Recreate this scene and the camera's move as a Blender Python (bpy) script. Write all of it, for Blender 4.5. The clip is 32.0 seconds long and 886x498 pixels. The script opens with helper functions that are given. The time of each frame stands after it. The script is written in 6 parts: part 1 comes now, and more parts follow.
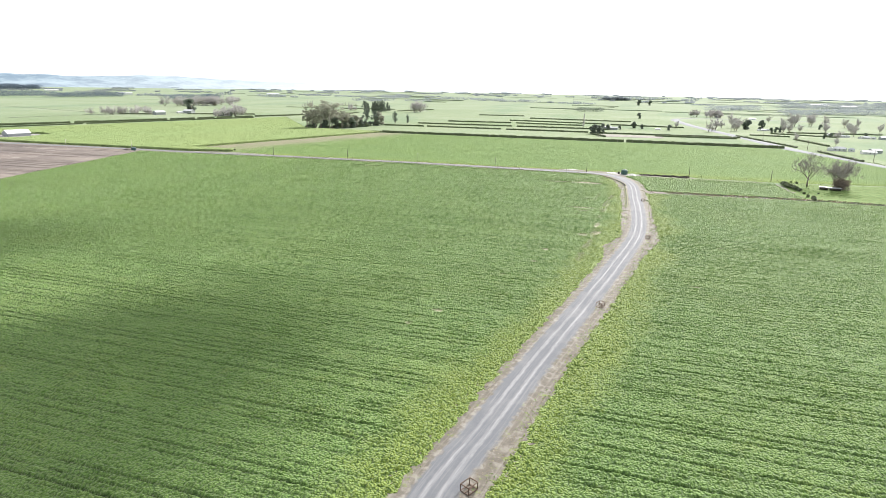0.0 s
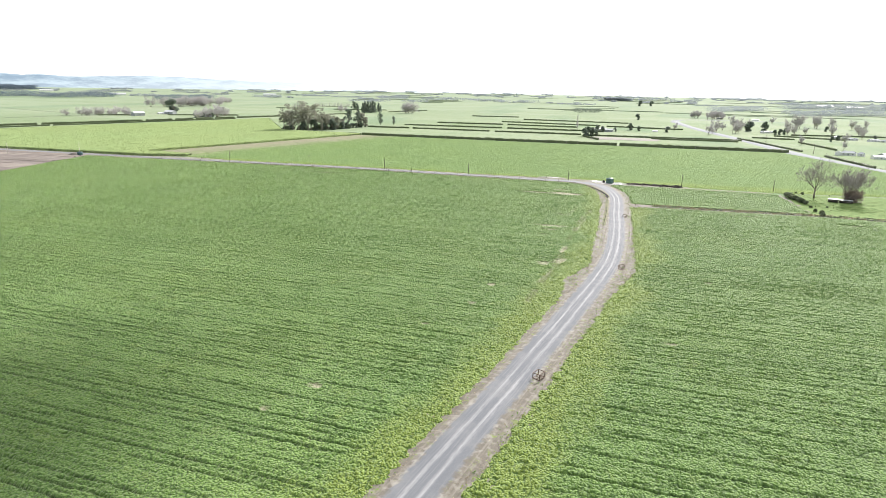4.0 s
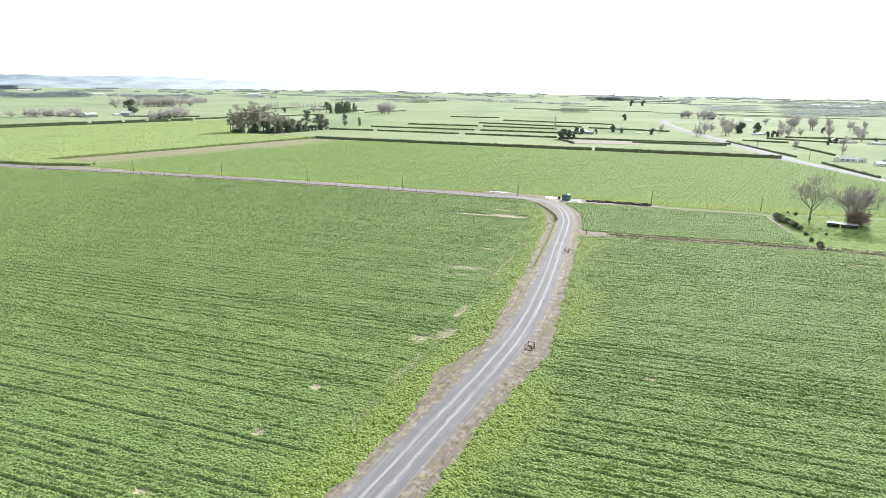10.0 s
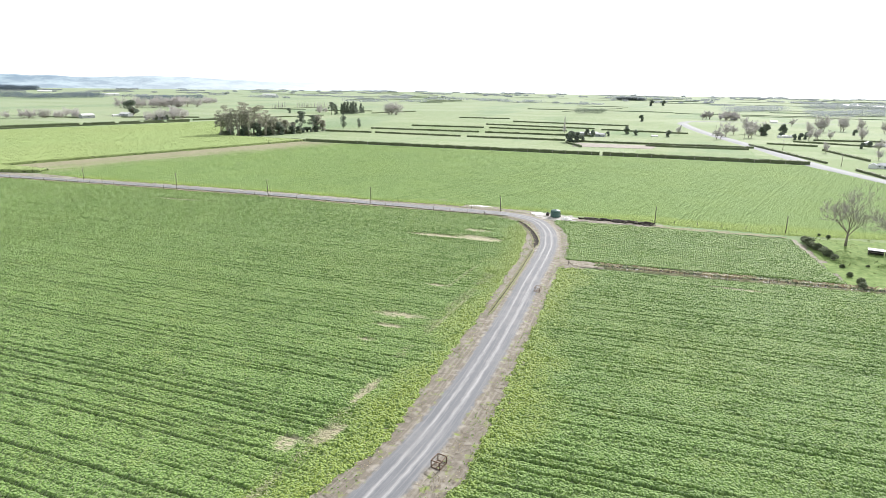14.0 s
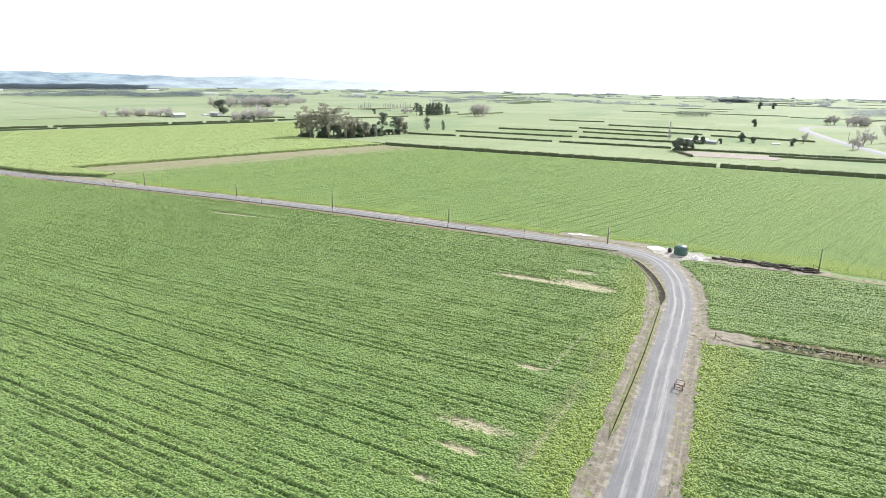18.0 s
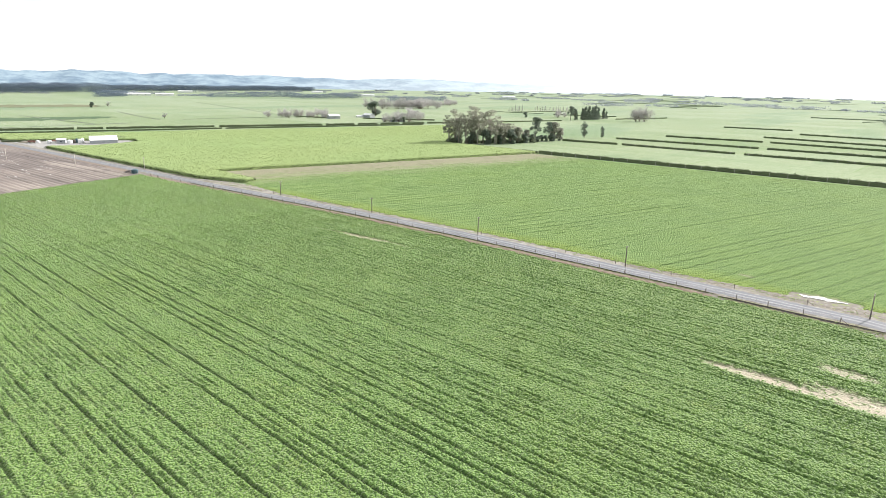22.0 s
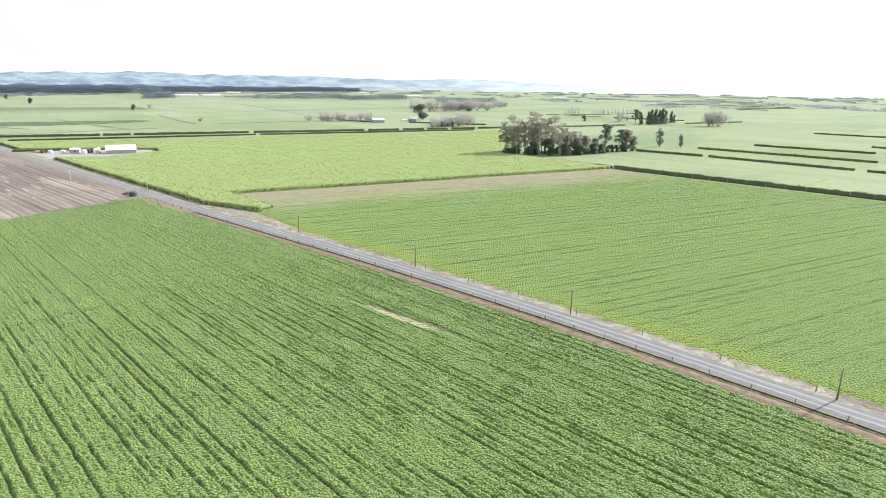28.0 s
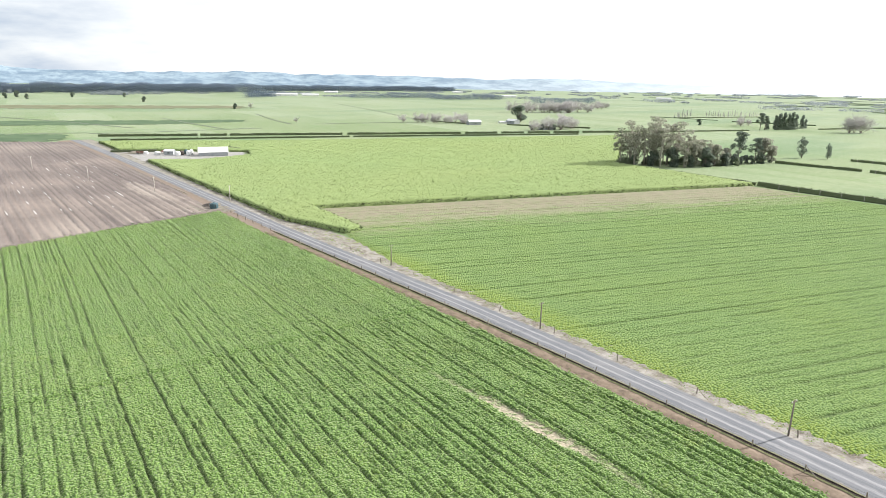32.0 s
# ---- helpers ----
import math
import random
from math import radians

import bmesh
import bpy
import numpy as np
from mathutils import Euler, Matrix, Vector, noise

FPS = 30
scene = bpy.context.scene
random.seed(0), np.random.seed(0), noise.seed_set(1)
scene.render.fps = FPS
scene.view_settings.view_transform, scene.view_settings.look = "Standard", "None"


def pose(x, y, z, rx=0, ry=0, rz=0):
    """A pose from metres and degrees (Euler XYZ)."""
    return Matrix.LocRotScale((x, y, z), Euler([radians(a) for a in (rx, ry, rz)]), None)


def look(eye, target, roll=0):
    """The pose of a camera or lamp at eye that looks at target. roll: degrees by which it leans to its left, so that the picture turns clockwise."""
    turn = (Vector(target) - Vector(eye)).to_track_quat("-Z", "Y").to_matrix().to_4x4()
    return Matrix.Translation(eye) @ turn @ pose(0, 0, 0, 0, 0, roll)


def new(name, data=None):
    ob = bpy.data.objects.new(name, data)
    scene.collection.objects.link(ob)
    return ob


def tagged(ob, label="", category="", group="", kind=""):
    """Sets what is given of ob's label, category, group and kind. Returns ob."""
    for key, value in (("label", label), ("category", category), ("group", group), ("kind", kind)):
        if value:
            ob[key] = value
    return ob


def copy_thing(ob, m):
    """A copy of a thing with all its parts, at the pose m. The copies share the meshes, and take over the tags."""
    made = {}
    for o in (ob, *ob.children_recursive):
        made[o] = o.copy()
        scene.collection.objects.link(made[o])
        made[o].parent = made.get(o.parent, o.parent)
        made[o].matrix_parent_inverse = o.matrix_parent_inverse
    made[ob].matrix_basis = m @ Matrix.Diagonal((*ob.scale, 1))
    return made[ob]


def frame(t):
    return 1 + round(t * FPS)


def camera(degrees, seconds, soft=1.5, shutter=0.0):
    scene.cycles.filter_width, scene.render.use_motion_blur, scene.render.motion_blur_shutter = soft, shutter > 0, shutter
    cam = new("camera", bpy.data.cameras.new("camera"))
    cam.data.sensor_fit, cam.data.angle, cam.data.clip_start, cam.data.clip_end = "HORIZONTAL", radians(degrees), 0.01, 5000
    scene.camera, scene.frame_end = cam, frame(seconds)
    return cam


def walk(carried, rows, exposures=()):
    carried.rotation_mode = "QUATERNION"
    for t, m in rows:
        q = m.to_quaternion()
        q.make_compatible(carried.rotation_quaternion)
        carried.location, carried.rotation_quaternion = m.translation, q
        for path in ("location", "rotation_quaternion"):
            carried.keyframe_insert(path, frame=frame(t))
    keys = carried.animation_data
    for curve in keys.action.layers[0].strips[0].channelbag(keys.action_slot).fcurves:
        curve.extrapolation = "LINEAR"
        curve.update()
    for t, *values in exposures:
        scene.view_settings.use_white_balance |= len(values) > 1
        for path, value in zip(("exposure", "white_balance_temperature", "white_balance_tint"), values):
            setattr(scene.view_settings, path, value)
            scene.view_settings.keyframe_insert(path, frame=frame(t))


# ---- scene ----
cam = camera(72.2, 32.0, soft=0.4)
PATH = [
    (0, (76.204, -331.21, 43.049), (75.616, -329.369, 42.531), 1.0),
    (1, (79.094, -322.278, 42.88), (78.513, -320.435, 42.363), 1.0),
    (2, (82.079, -313.241, 43.092), (81.497, -311.399, 42.574), 0.9),
    (3, (83.322, -303.974, 42.731), (82.724, -302.136, 42.215), 1.0),
    (6, (83.328, -275.789, 42.532), (82.729, -273.952, 42.014), 1.0),
    (7.5, (87.125, -261.582, 42.939), (86.526, -259.746, 42.421), 0.8),
    (9, (91.82, -248.204, 42.473), (91.228, -246.365, 41.956), 0.9),
    (11, (98.994, -230.401, 42.607), (98.406, -228.561, 42.089), 0.9),
    (12, (101.93, -220.901, 42.223), (101.339, -219.062, 41.705), 0.9),
    (13, (102.787, -211.372, 42.256), (102.155, -209.547, 41.737), 0.9),
    (14.5, (99.898, -197.986, 42.21), (99.243, -196.168, 41.692), 0.8),
    (17, (90.306, -175.784, 42.609), (89.518, -174.021, 42.087), 0.9),
    (19, (80.097, -158.724, 42.173), (79.089, -157.077, 41.653), 1.0),
    (21, (67.525, -143.67, 42.211), (66.331, -142.153, 41.69), 1.0),
    (23, (52.8, -129.226, 42.268), (51.471, -127.826, 41.744), 1.1),
    (25, (38.361, -116.529, 43.314), (37.002, -115.16, 42.786), 1.0),
    (28, (16.519, -96.58, 43.486), (15.141, -95.228, 42.962), 0.9),
    (29, (8.064, -89.823, 43.665), (6.664, -88.495, 43.139), 1.1),
    (30, (0.135, -84.609, 43.732), (-1.351, -83.379, 43.205), 1.0),
    (31, (-7.692, -81.307, 44.062), (-9.235, -80.15, 43.532), 0.9),
    (32, (-15.744, -78.209, 44.019), (-17.303, -77.074, 43.489), 1.0),
]
walk(cam, [(t, look(eye, target, roll)) for t, eye, target, roll in PATH])

# ---------------------------------------------------------------- world and sun
SUN_DIR = Vector((0.20, 0.845, 0.50)).normalized()      # towards the sun
world = bpy.data.worlds.new("sky")
scene.world = world
world.use_nodes = True
wn, wl = world.node_tree.nodes, world.node_tree.links
wn.clear()
w_out = wn.new("ShaderNodeOutputWorld")
w_bg = wn.new("ShaderNodeBackground")
w_sky = wn.new("ShaderNodeTexSky")
w_sky.sky_type = 'NISHITA'
w_sky.sun_disc = False
w_sky.sun_elevation = math.asin(SUN_DIR.z)
w_sky.sun_rotation = math.atan2(SUN_DIR.x, SUN_DIR.y)
w_sky.dust_density = 1.0
w_dim = wn.new("ShaderNodeVectorMath")
w_dim.operation = 'SCALE'
w_dim.inputs[3].default_value = 0.10
w_geo = wn.new("ShaderNodeTexCoord")
w_map = wn.new("ShaderNodeMapping")
w_map.inputs["Scale"].default_value = (1.0, 1.0, 4.2)
w_cloud = wn.new("ShaderNodeTexNoise")
w_cloud.inputs["Scale"].default_value = 3.1
w_cloud.inputs["Detail"].default_value = 7.0
w_cloud.inputs["Roughness"].default_value = 0.55
w_ramp = wn.new("ShaderNodeValToRGB")
w_ramp.color_ramp.elements[0].position = 0.30
w_ramp.color_ramp.elements[0].color = (0.72, 0.72, 0.72, 1)
w_ramp.color_ramp.elements[1].position = 0.58
w_ramp.color_ramp.elements[1].color = (1, 1, 1, 1)
w_ramp2 = wn.new("ShaderNodeValToRGB")
w_ramp2.color_ramp.elements[0].position = 0.38
w_ramp2.color_ramp.elements[0].color = (0.98, 0.995, 1.0, 1)
w_ramp2.color_ramp.elements[1].position = 0.60
w_ramp2.color_ramp.elements[1].color = (0.42, 0.50, 0.61, 1)
# thin bright cloud all over, brighter towards the sun
w_dot = wn.new("ShaderNodeVectorMath")
w_dot.operation = 'DOT_PRODUCT'
w_dot.inputs[1].default_value = SUN_DIR
w_veil = wn.new("ShaderNodeMapRange")
w_veil.inputs["From Min"].default_value = -0.14
w_veil.inputs["From Max"].default_value = 0.26
w_white = wn.new("ShaderNodeMix")
w_white.data_type = 'RGBA'
w_white.inputs["B"].default_value = (1.04, 1.04, 1.03, 1)
w_mix = wn.new("ShaderNodeMix")
w_mix.data_type = 'RGBA'
wl.new(w_geo.outputs["Generated"], w_map.inputs["Vector"])
wl.new(w_map.outputs["Vector"], w_cloud.inputs["Vector"])
wl.new(w_cloud.outputs["Fac"], w_ramp.inputs["Fac"])
wl.new(w_cloud.outputs["Fac"], w_ramp2.inputs["Fac"])
wl.new(w_sky.outputs["Color"], w_dim.inputs[0])
wl.new(w_ramp.outputs["Color"], w_mix.inputs["Factor"])
wl.new(w_dim.outputs["Vector"], w_mix.inputs["A"])
wl.new(w_ramp2.outputs["Color"], w_mix.inputs["B"])
wl.new(w_geo.outputs["Generated"], w_dot.inputs[0])
wl.new(w_dot.outputs["Value"], w_veil.inputs["Value"])
wl.new(w_veil.outputs["Result"], w_white.inputs["Factor"])
wl.new(w_mix.outputs["Result"], w_white.inputs["A"])
wl.new(w_white.outputs["Result"], w_bg.inputs["Color"])
w_bg.inputs["Strength"].default_value = 0.76
wl.new(w_bg.outputs["Background"], w_out.inputs["Surface"])

sun_data = bpy.data.lights.new("sun", 'SUN')
sun_data.energy = 5.0
sun_data.angle = radians(0.6)
sun_data.color = (1.0, 0.95, 0.925)
sun = new("sun", sun_data)
sun.matrix_world = look(SUN_DIR * 100, (0, 0, 0))
scene.view_settings.exposure = 0.72

# ---------------------------------------------------------------- materials
def material(name, build):
    m = bpy.data.materials.new(name)
    m.use_nodes = True
    nt = m.node_tree
    bsdf = nt.nodes["Principled BSDF"]
    build(nt, bsdf)
    return m


def node(nt, kind, **values):
    n = nt.nodes.new(kind)
    for key, value in values.items():
        n.inputs[key.replace("_", " ")].default_value = value
    return n


def coords(nt):
    return nt.nodes.new("ShaderNodeNewGeometry").outputs["Position"]


def noise_at(nt, scale, detail=4.0, rough=0.6, vec=None, stretch=None):
    n = nt.nodes.new("ShaderNodeTexNoise")
    n.inputs["Scale"].default_value = scale
    n.inputs["Detail"].default_value = detail
    n.inputs["Roughness"].default_value = rough
    src = vec if vec is not None else coords(nt)
    if stretch:
        mp = nt.nodes.new("ShaderNodeMapping")
        mp.inputs["Scale"].default_value = stretch[:3]
        if len(stretch) > 3:
            mp.inputs["Rotation"].default_value = (0, 0, radians(stretch[3]))
        nt.links.new(src, mp.inputs["Vector"])
        src = mp.outputs["Vector"]
    nt.links.new(src, n.inputs["Vector"])
    return n.outputs["Fac"]


def ramp(nt, fac, *stops):
    r = nt.nodes.new("ShaderNodeValToRGB")
    els = r.color_ramp.elements
    while len(els) < len(stops):
        els.new(0.5)
    for e, (p, c) in zip(els, stops):
        e.position = p
        e.color = (*c, 1) if len(c) == 3 else c
    nt.links.new(fac, r.inputs["Fac"])
    return r.outputs["Color"]


def grey(nt, fac, lo, hi):
    return ramp(nt, fac, (lo, (0, 0, 0)), (hi, (1, 1, 1)))


def mix(nt, fac, a, b, blend='MIX'):
    m = nt.nodes.new("ShaderNodeMix")
    m.data_type = 'RGBA'
    m.blend_type = blend
    for sock, v in (("Factor", fac), ("A", a), ("B", b)):
        s = m.inputs[sock]
        if isinstance(v, (int, float)):
            s.default_value = v
        elif isinstance(v, tuple):
            s.default_value = (*v, 1)
        else:
            nt.links.new(v, s)
    return m.outputs["Result"]


def calc(nt, op, a, b=None, c=None):
    m = nt.nodes.new("ShaderNodeMath")
    m.operation = op
    for i, v in enumerate((a, b, c)):
        if v is None:
            continue
        if isinstance(v, (int, float)):
            m.inputs[i].default_value = v
        else:
            nt.links.new(v, m.inputs[i])
    return m.outputs["Value"]


def attr(nt, name):
    a = nt.nodes.new("ShaderNodeAttribute")
    a.attribute_name = name
    return a.outputs["Fac"]


def bump(nt, bsdf, fac, strength, distance):
    b = nt.nodes.new("ShaderNodeBump")
    b.inputs["Strength"].default_value = strength
    b.inputs["Distance"].default_value = distance
    nt.links.new(fac, b.inputs["Height"])
    nt.links.new(b.outputs["Normal"], bsdf.inputs["Normal"])


def finish(nt, bsdf, color, rough, sheen=0.0, spec=0.4, metal=0.0, sheen_rough=0.5, tint=(1.0, 1.0, 1.0)):
    if isinstance(color, tuple):
        bsdf.inputs["Base Color"].default_value = (*color, 1)
    else:
        nt.links.new(color, bsdf.inputs["Base Color"])
    bsdf.inputs["Roughness"].default_value = rough
    bsdf.inputs["Specular IOR Level"].default_value = spec
    bsdf.inputs["Metallic"].default_value = metal
    bsdf.inputs["Sheen Weight"].default_value = sheen
    bsdf.inputs["Sheen Roughness"].default_value = sheen_rough
    bsdf.inputs["Sheen Tint"].default_value = (*tint, 1)


SOIL = (0.16, 0.125, 0.09)
STRAW = (0.52, 0.465, 0.36)


def crop_like(dark, mid, light, lush, row=None, relief=(7.0, 0.20), gaps=0.0, plants=0.0):
    """A leafy crop: clump-sized and field-sized variation, soil in bare spots, shade painted into furrows and gaps."""
    def build(nt, bsdf):
        fine = noise_at(nt, 2.6, 5.0, 0.7)
        wide = noise_at(nt, 0.035, 3.0)
        col = ramp(nt, fine, (0.34, dark), (0.46, mid), (0.74, light))
        col = mix(nt, calc(nt, 'MULTIPLY', grey(nt, wide, 0.42, 0.72), 0.22), col, lush)
        if row:
            streak = noise_at(nt, 1.0, 3.0, 0.6, stretch=row)
            col = mix(nt, calc(nt, 'MULTIPLY', grey(nt, streak, 0.50, 0.68), 0.28), col, dark)
            patch = noise_at(nt, 0.22, 5.0, 0.65)
            col = mix(nt, calc(nt, 'MULTIPLY', grey(nt, patch, 0.56, 0.72), 0.55), col, (0.22, 0.285, 0.065))
        col = mix(nt, calc(nt, 'MULTIPLY', attr(nt, "lush"), 0.85), col, mix(nt, fine, tuple(0.62 * v for v in lush), tuple(1.3 * v for v in lush)))
        if gaps:
            # dark gaps between plants: soil and shade together in one colour
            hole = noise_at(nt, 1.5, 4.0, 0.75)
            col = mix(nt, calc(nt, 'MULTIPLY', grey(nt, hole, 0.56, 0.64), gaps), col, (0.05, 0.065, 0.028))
        height = noise_at(nt, relief[0], 6.0, 0.75)
        if plants:
            jig = nt.nodes.new("ShaderNodeTexNoise")
            jig.inputs["Scale"].default_value = 1.7
            jig.inputs["Detail"].default_value = 2.0
            nt.links.new(coords(nt), jig.inputs["Vector"])
            shift = nt.nodes.new("ShaderNodeVectorMath")
            shift.operation = 'MULTIPLY_ADD'
            shift.inputs[1].default_value = (0.5, 0.5, 0.5)
            nt.links.new(jig.outputs["Color"], shift.inputs[0])
            nt.links.new(coords(nt), shift.inputs[2])
            cell = nt.nodes.new("ShaderNodeTexVoronoi")
            cell.voronoi_dimensions = '2D'
            cell.inputs["Scale"].default_value = plants
            nt.links.new(shift.outputs["Vector"], cell.inputs["Vector"])
            # shade between neighbouring plants, painted in by cell distance
            pit_shade = grey(nt, cell.outputs["Distance"], 0.34, 0.66)
            col = mix(nt, calc(nt, 'MULTIPLY', pit_shade, 0.76), col, dark)
            col = mix(nt, calc(nt, 'MULTIPLY', cell.outputs["Color"], 0.16), col, light)
            height = calc(nt, 'ADD', calc(nt, 'MULTIPLY', height, 0.35), calc(nt, 'SUBTRACT', 1.0, cell.outputs["Distance"]))
        soil = mix(nt, noise_at(nt, 3.0, 6.0), SOIL, STRAW if not gaps else (0.34, 0.285, 0.25))
        # near-black green painted in for the shade between rows
        col = mix(nt, attr(nt, "furrow_dark"), col, (0.030, 0.048, 0.018))
        col = mix(nt, attr(nt, "bare"), col, soil)
        if plants:
            height = calc(nt, 'MULTIPLY', height, calc(nt, 'SUBTRACT', 1.0, calc(nt, 'MULTIPLY', attr(nt, "bare"), 0.85)))
        finish(nt, bsdf, col, 0.85 if gaps else 0.72, 0.15 if gaps else 0.30, 0.04 if gaps else 0.16, 0.0, 0.3, (0.9, 1.0, 0.62))
        bump(nt, bsdf, height, 1.0, relief[1])
    return build


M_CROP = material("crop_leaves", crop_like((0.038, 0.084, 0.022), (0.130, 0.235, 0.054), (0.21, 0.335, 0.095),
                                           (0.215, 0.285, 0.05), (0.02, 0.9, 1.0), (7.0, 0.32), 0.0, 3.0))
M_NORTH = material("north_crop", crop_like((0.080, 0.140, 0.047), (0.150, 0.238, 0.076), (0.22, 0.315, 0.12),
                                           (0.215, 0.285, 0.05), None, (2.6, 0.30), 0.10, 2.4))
M_MAIZE = material("tall_crop", crop_like((0.12, 0.185, 0.07), (0.205, 0.288, 0.113), (0.285, 0.37, 0.165), (0.26, 0.31, 0.118), None, (2.6, 0.4), 0.10))


def build_pasture(nt, bsdf):
    br = nt.nodes.new("ShaderNodeTexBrick")
    mp = nt.nodes.new("ShaderNodeMapping")
    mp.inputs["Rotation"].default_value = (0, 0, radians(2))
    nt.links.new(coords(nt), mp.inputs["Vector"])
    nt.links.new(mp.outputs["Vector"], br.inputs["Vector"])
    br.inputs["Color1"].default_value = (0.170, 0.228, 0.105, 1)
    br.inputs["Color2"].default_value = (0.25, 0.30, 0.185, 1)
    br.inputs["Mortar"].default_value = (0.15, 0.25, 0.07, 1)
    br.inputs["Scale"].default_value = 1.0
    br.inputs["Brick Width"].default_value = 150.0
    br.inputs["Row Height"].default_value = 52.0
    br.inputs["Mortar Size"].default_value = 0.4
    wide = noise_at(nt, 0.012, 5.0)
    col = mix(nt, calc(nt, 'MULTIPLY', grey(nt, wide, 0.40, 0.68), 0.45), br.outputs["Color"], (0.275, 0.30, 0.175))
    fine = noise_at(nt, 0.25, 8.0, 0.75)
    col = mix(nt, calc(nt, 'MULTIPLY', grey(nt, fine, 0.40, 0.70), 0.45), col, (0.09, 0.165, 0.045))
    lane = noise_at(nt, 1.0, 5.0, 0.6, stretch=(0.004, 0.05, 1.0, 2.0))
    col = mix(nt, calc(nt, 'MULTIPLY', grey(nt, lane, 0.50, 0.70), 0.30), col, (0.10, 0.19, 0.05))
    # long stretched bands of darker green
    rank = noise_at(nt, 1.0, 4.0, 0.55, stretch=(0.011, 0.0024, 1.0, -18.0))
    col = mix(nt, calc(nt, 'MULTIPLY', grey(nt, rank, 0.52, 0.60), 0.45), col, (0.085, 0.17, 0.075))
    finish(nt, bsdf, col, 0.9, 0.38, 0.05, 0.0, 0.14)
    bump(nt, bsdf, noise_at(nt, 1.2, 6.0, 0.7), 0.5, 0.15)


M_PASTURE = material("pasture_grass", build_pasture)


def build_track(nt, bsdf):
    a = attr(nt, "across")
    side = calc(nt, 'ABSOLUTE', a)
    wob = noise_at(nt, 0.5, 4.0)
    fine = noise_at(nt, 6.0, 6.0, 0.7)
    near = calc(nt, 'ABSOLUTE', calc(nt, 'SUBTRACT', calc(nt, 'ADD', side, calc(nt, 'MULTIPLY', wob, 0.6)), 1.15))
    wheel = ramp(nt, near, (0.02, (1, 1, 1)), (0.42, (0, 0, 0)))
    gravel = mix(nt, fine, (0.088, 0.095, 0.107), (0.168, 0.176, 0.19))
    sep = nt.nodes.new("ShaderNodeSeparateXYZ")
    nt.links.new(coords(nt), sep.inputs["Vector"])
    com = nt.nodes.new("ShaderNodeCombineXYZ")
    nt.links.new(calc(nt, 'MULTIPLY', a, 1.6), com.inputs["X"])
    nt.links.new(calc(nt, 'MULTIPLY', calc(nt, 'ADD', sep.outputs["X"], sep.outputs["Y"]), 0.035), com.inputs["Y"])
    lines = noise_at(nt, 1.6, 5.0, 0.7, vec=com.outputs["Vector"])
    streaks = grey(nt, lines, 0.28, 0.56)
    gravel = mix(nt, calc(nt, 'MULTIPLY', grey(nt, lines, 0.49, 0.64), 0.5), gravel, (0.225, 0.23, 0.24))
    gravel = mix(nt, calc(nt, 'MULTIPLY', calc(nt, 'MULTIPLY', wheel, streaks), 0.65), gravel, (0.36, 0.36, 0.365))
    blotch = noise_at(nt, 0.16, 5.0, 0.65)
    gravel = mix(nt, calc(nt, 'MULTIPLY', grey(nt, blotch, 0.5, 0.75), 0.4), gravel, (0.24, 0.24, 0.24))
    dirt = mix(nt, noise_at(nt, 1.1, 6.0, 0.7), (0.075, 0.066, 0.054), (0.185, 0.165, 0.135))
    dirt = mix(nt, grey(nt, noise_at(nt, 0.9, 5.0), 0.50, 0.62), dirt, (0.21, 0.195, 0.165))
    dirt = mix(nt, calc(nt, 'MULTIPLY', grey(nt, lines, 0.48, 0.64), 0.45), dirt, (0.27, 0.255, 0.215))
    south = calc(nt, 'MULTIPLY', grey(nt, calc(nt, 'MULTIPLY', a, -0.1), 0.22, 0.30), grey(nt, calc(nt, 'MULTIPLY', sep.outputs["X"], -0.01), -0.5, -0.3))
    dirt = mix(nt, calc(nt, 'MULTIPLY', south, 0.75), dirt, mix(nt, noise_at(nt, 1.3, 6.0, 0.7), (0.13, 0.094, 0.07), (0.27, 0.205, 0.16)))
    spill = calc(nt, 'MULTIPLY', grey(nt, calc(nt, 'MULTIPLY', a, 0.1), 0.22, 0.28), calc(nt, 'MULTIPLY', grey(nt, noise_at(nt, 0.30, 6.0, 0.75), 0.42, 0.64), grey(nt, calc(nt, 'MULTIPLY', sep.outputs["X"], -0.01), -0.6, -0.4)))
    dirt = mix(nt, calc(nt, 'MULTIPLY', spill, 0.55), dirt, (0.42, 0.405, 0.385))
    grassy = mix(nt, fine, (0.09, 0.15, 0.035), (0.23, 0.26, 0.07))
    tuft = grey(nt, calc(nt, 'ADD', noise_at(nt, 0.7, 5.0, 0.7), calc(nt, 'MULTIPLY', side, 0.008)), 0.60, 0.70)
    dirt = mix(nt, calc(nt, 'MULTIPLY', tuft, calc(nt, 'SUBTRACT', 1.0, calc(nt, 'MULTIPLY', south, 0.8))), dirt, grassy)
    edge = calc(nt, 'ADD', side, calc(nt, 'MULTIPLY', calc(nt, 'SUBTRACT', noise_at(nt, 0.8, 5.0), 0.5), 1.8))
    col = mix(nt, grey(nt, calc(nt, 'MULTIPLY', edge, 0.1), 0.225, 0.28), gravel, dirt)
    lip = ramp(nt, calc(nt, 'MULTIPLY', calc(nt, 'ABSOLUTE', calc(nt, 'SUBTRACT', edge, 2.75)), 1.0), (0.10, (1, 1, 1)), (0.5, (0, 0, 0)))
    col = mix(nt, calc(nt, 'MULTIPLY', calc(nt, 'MULTIPLY', lip, grey(nt, noise_at(nt, 0.45, 6.0, 0.75), 0.46, 0.66)), 0.3), col, (0.40, 0.385, 0.36))
    finish(nt, bsdf, col, 0.85, 0.0, 0.3)
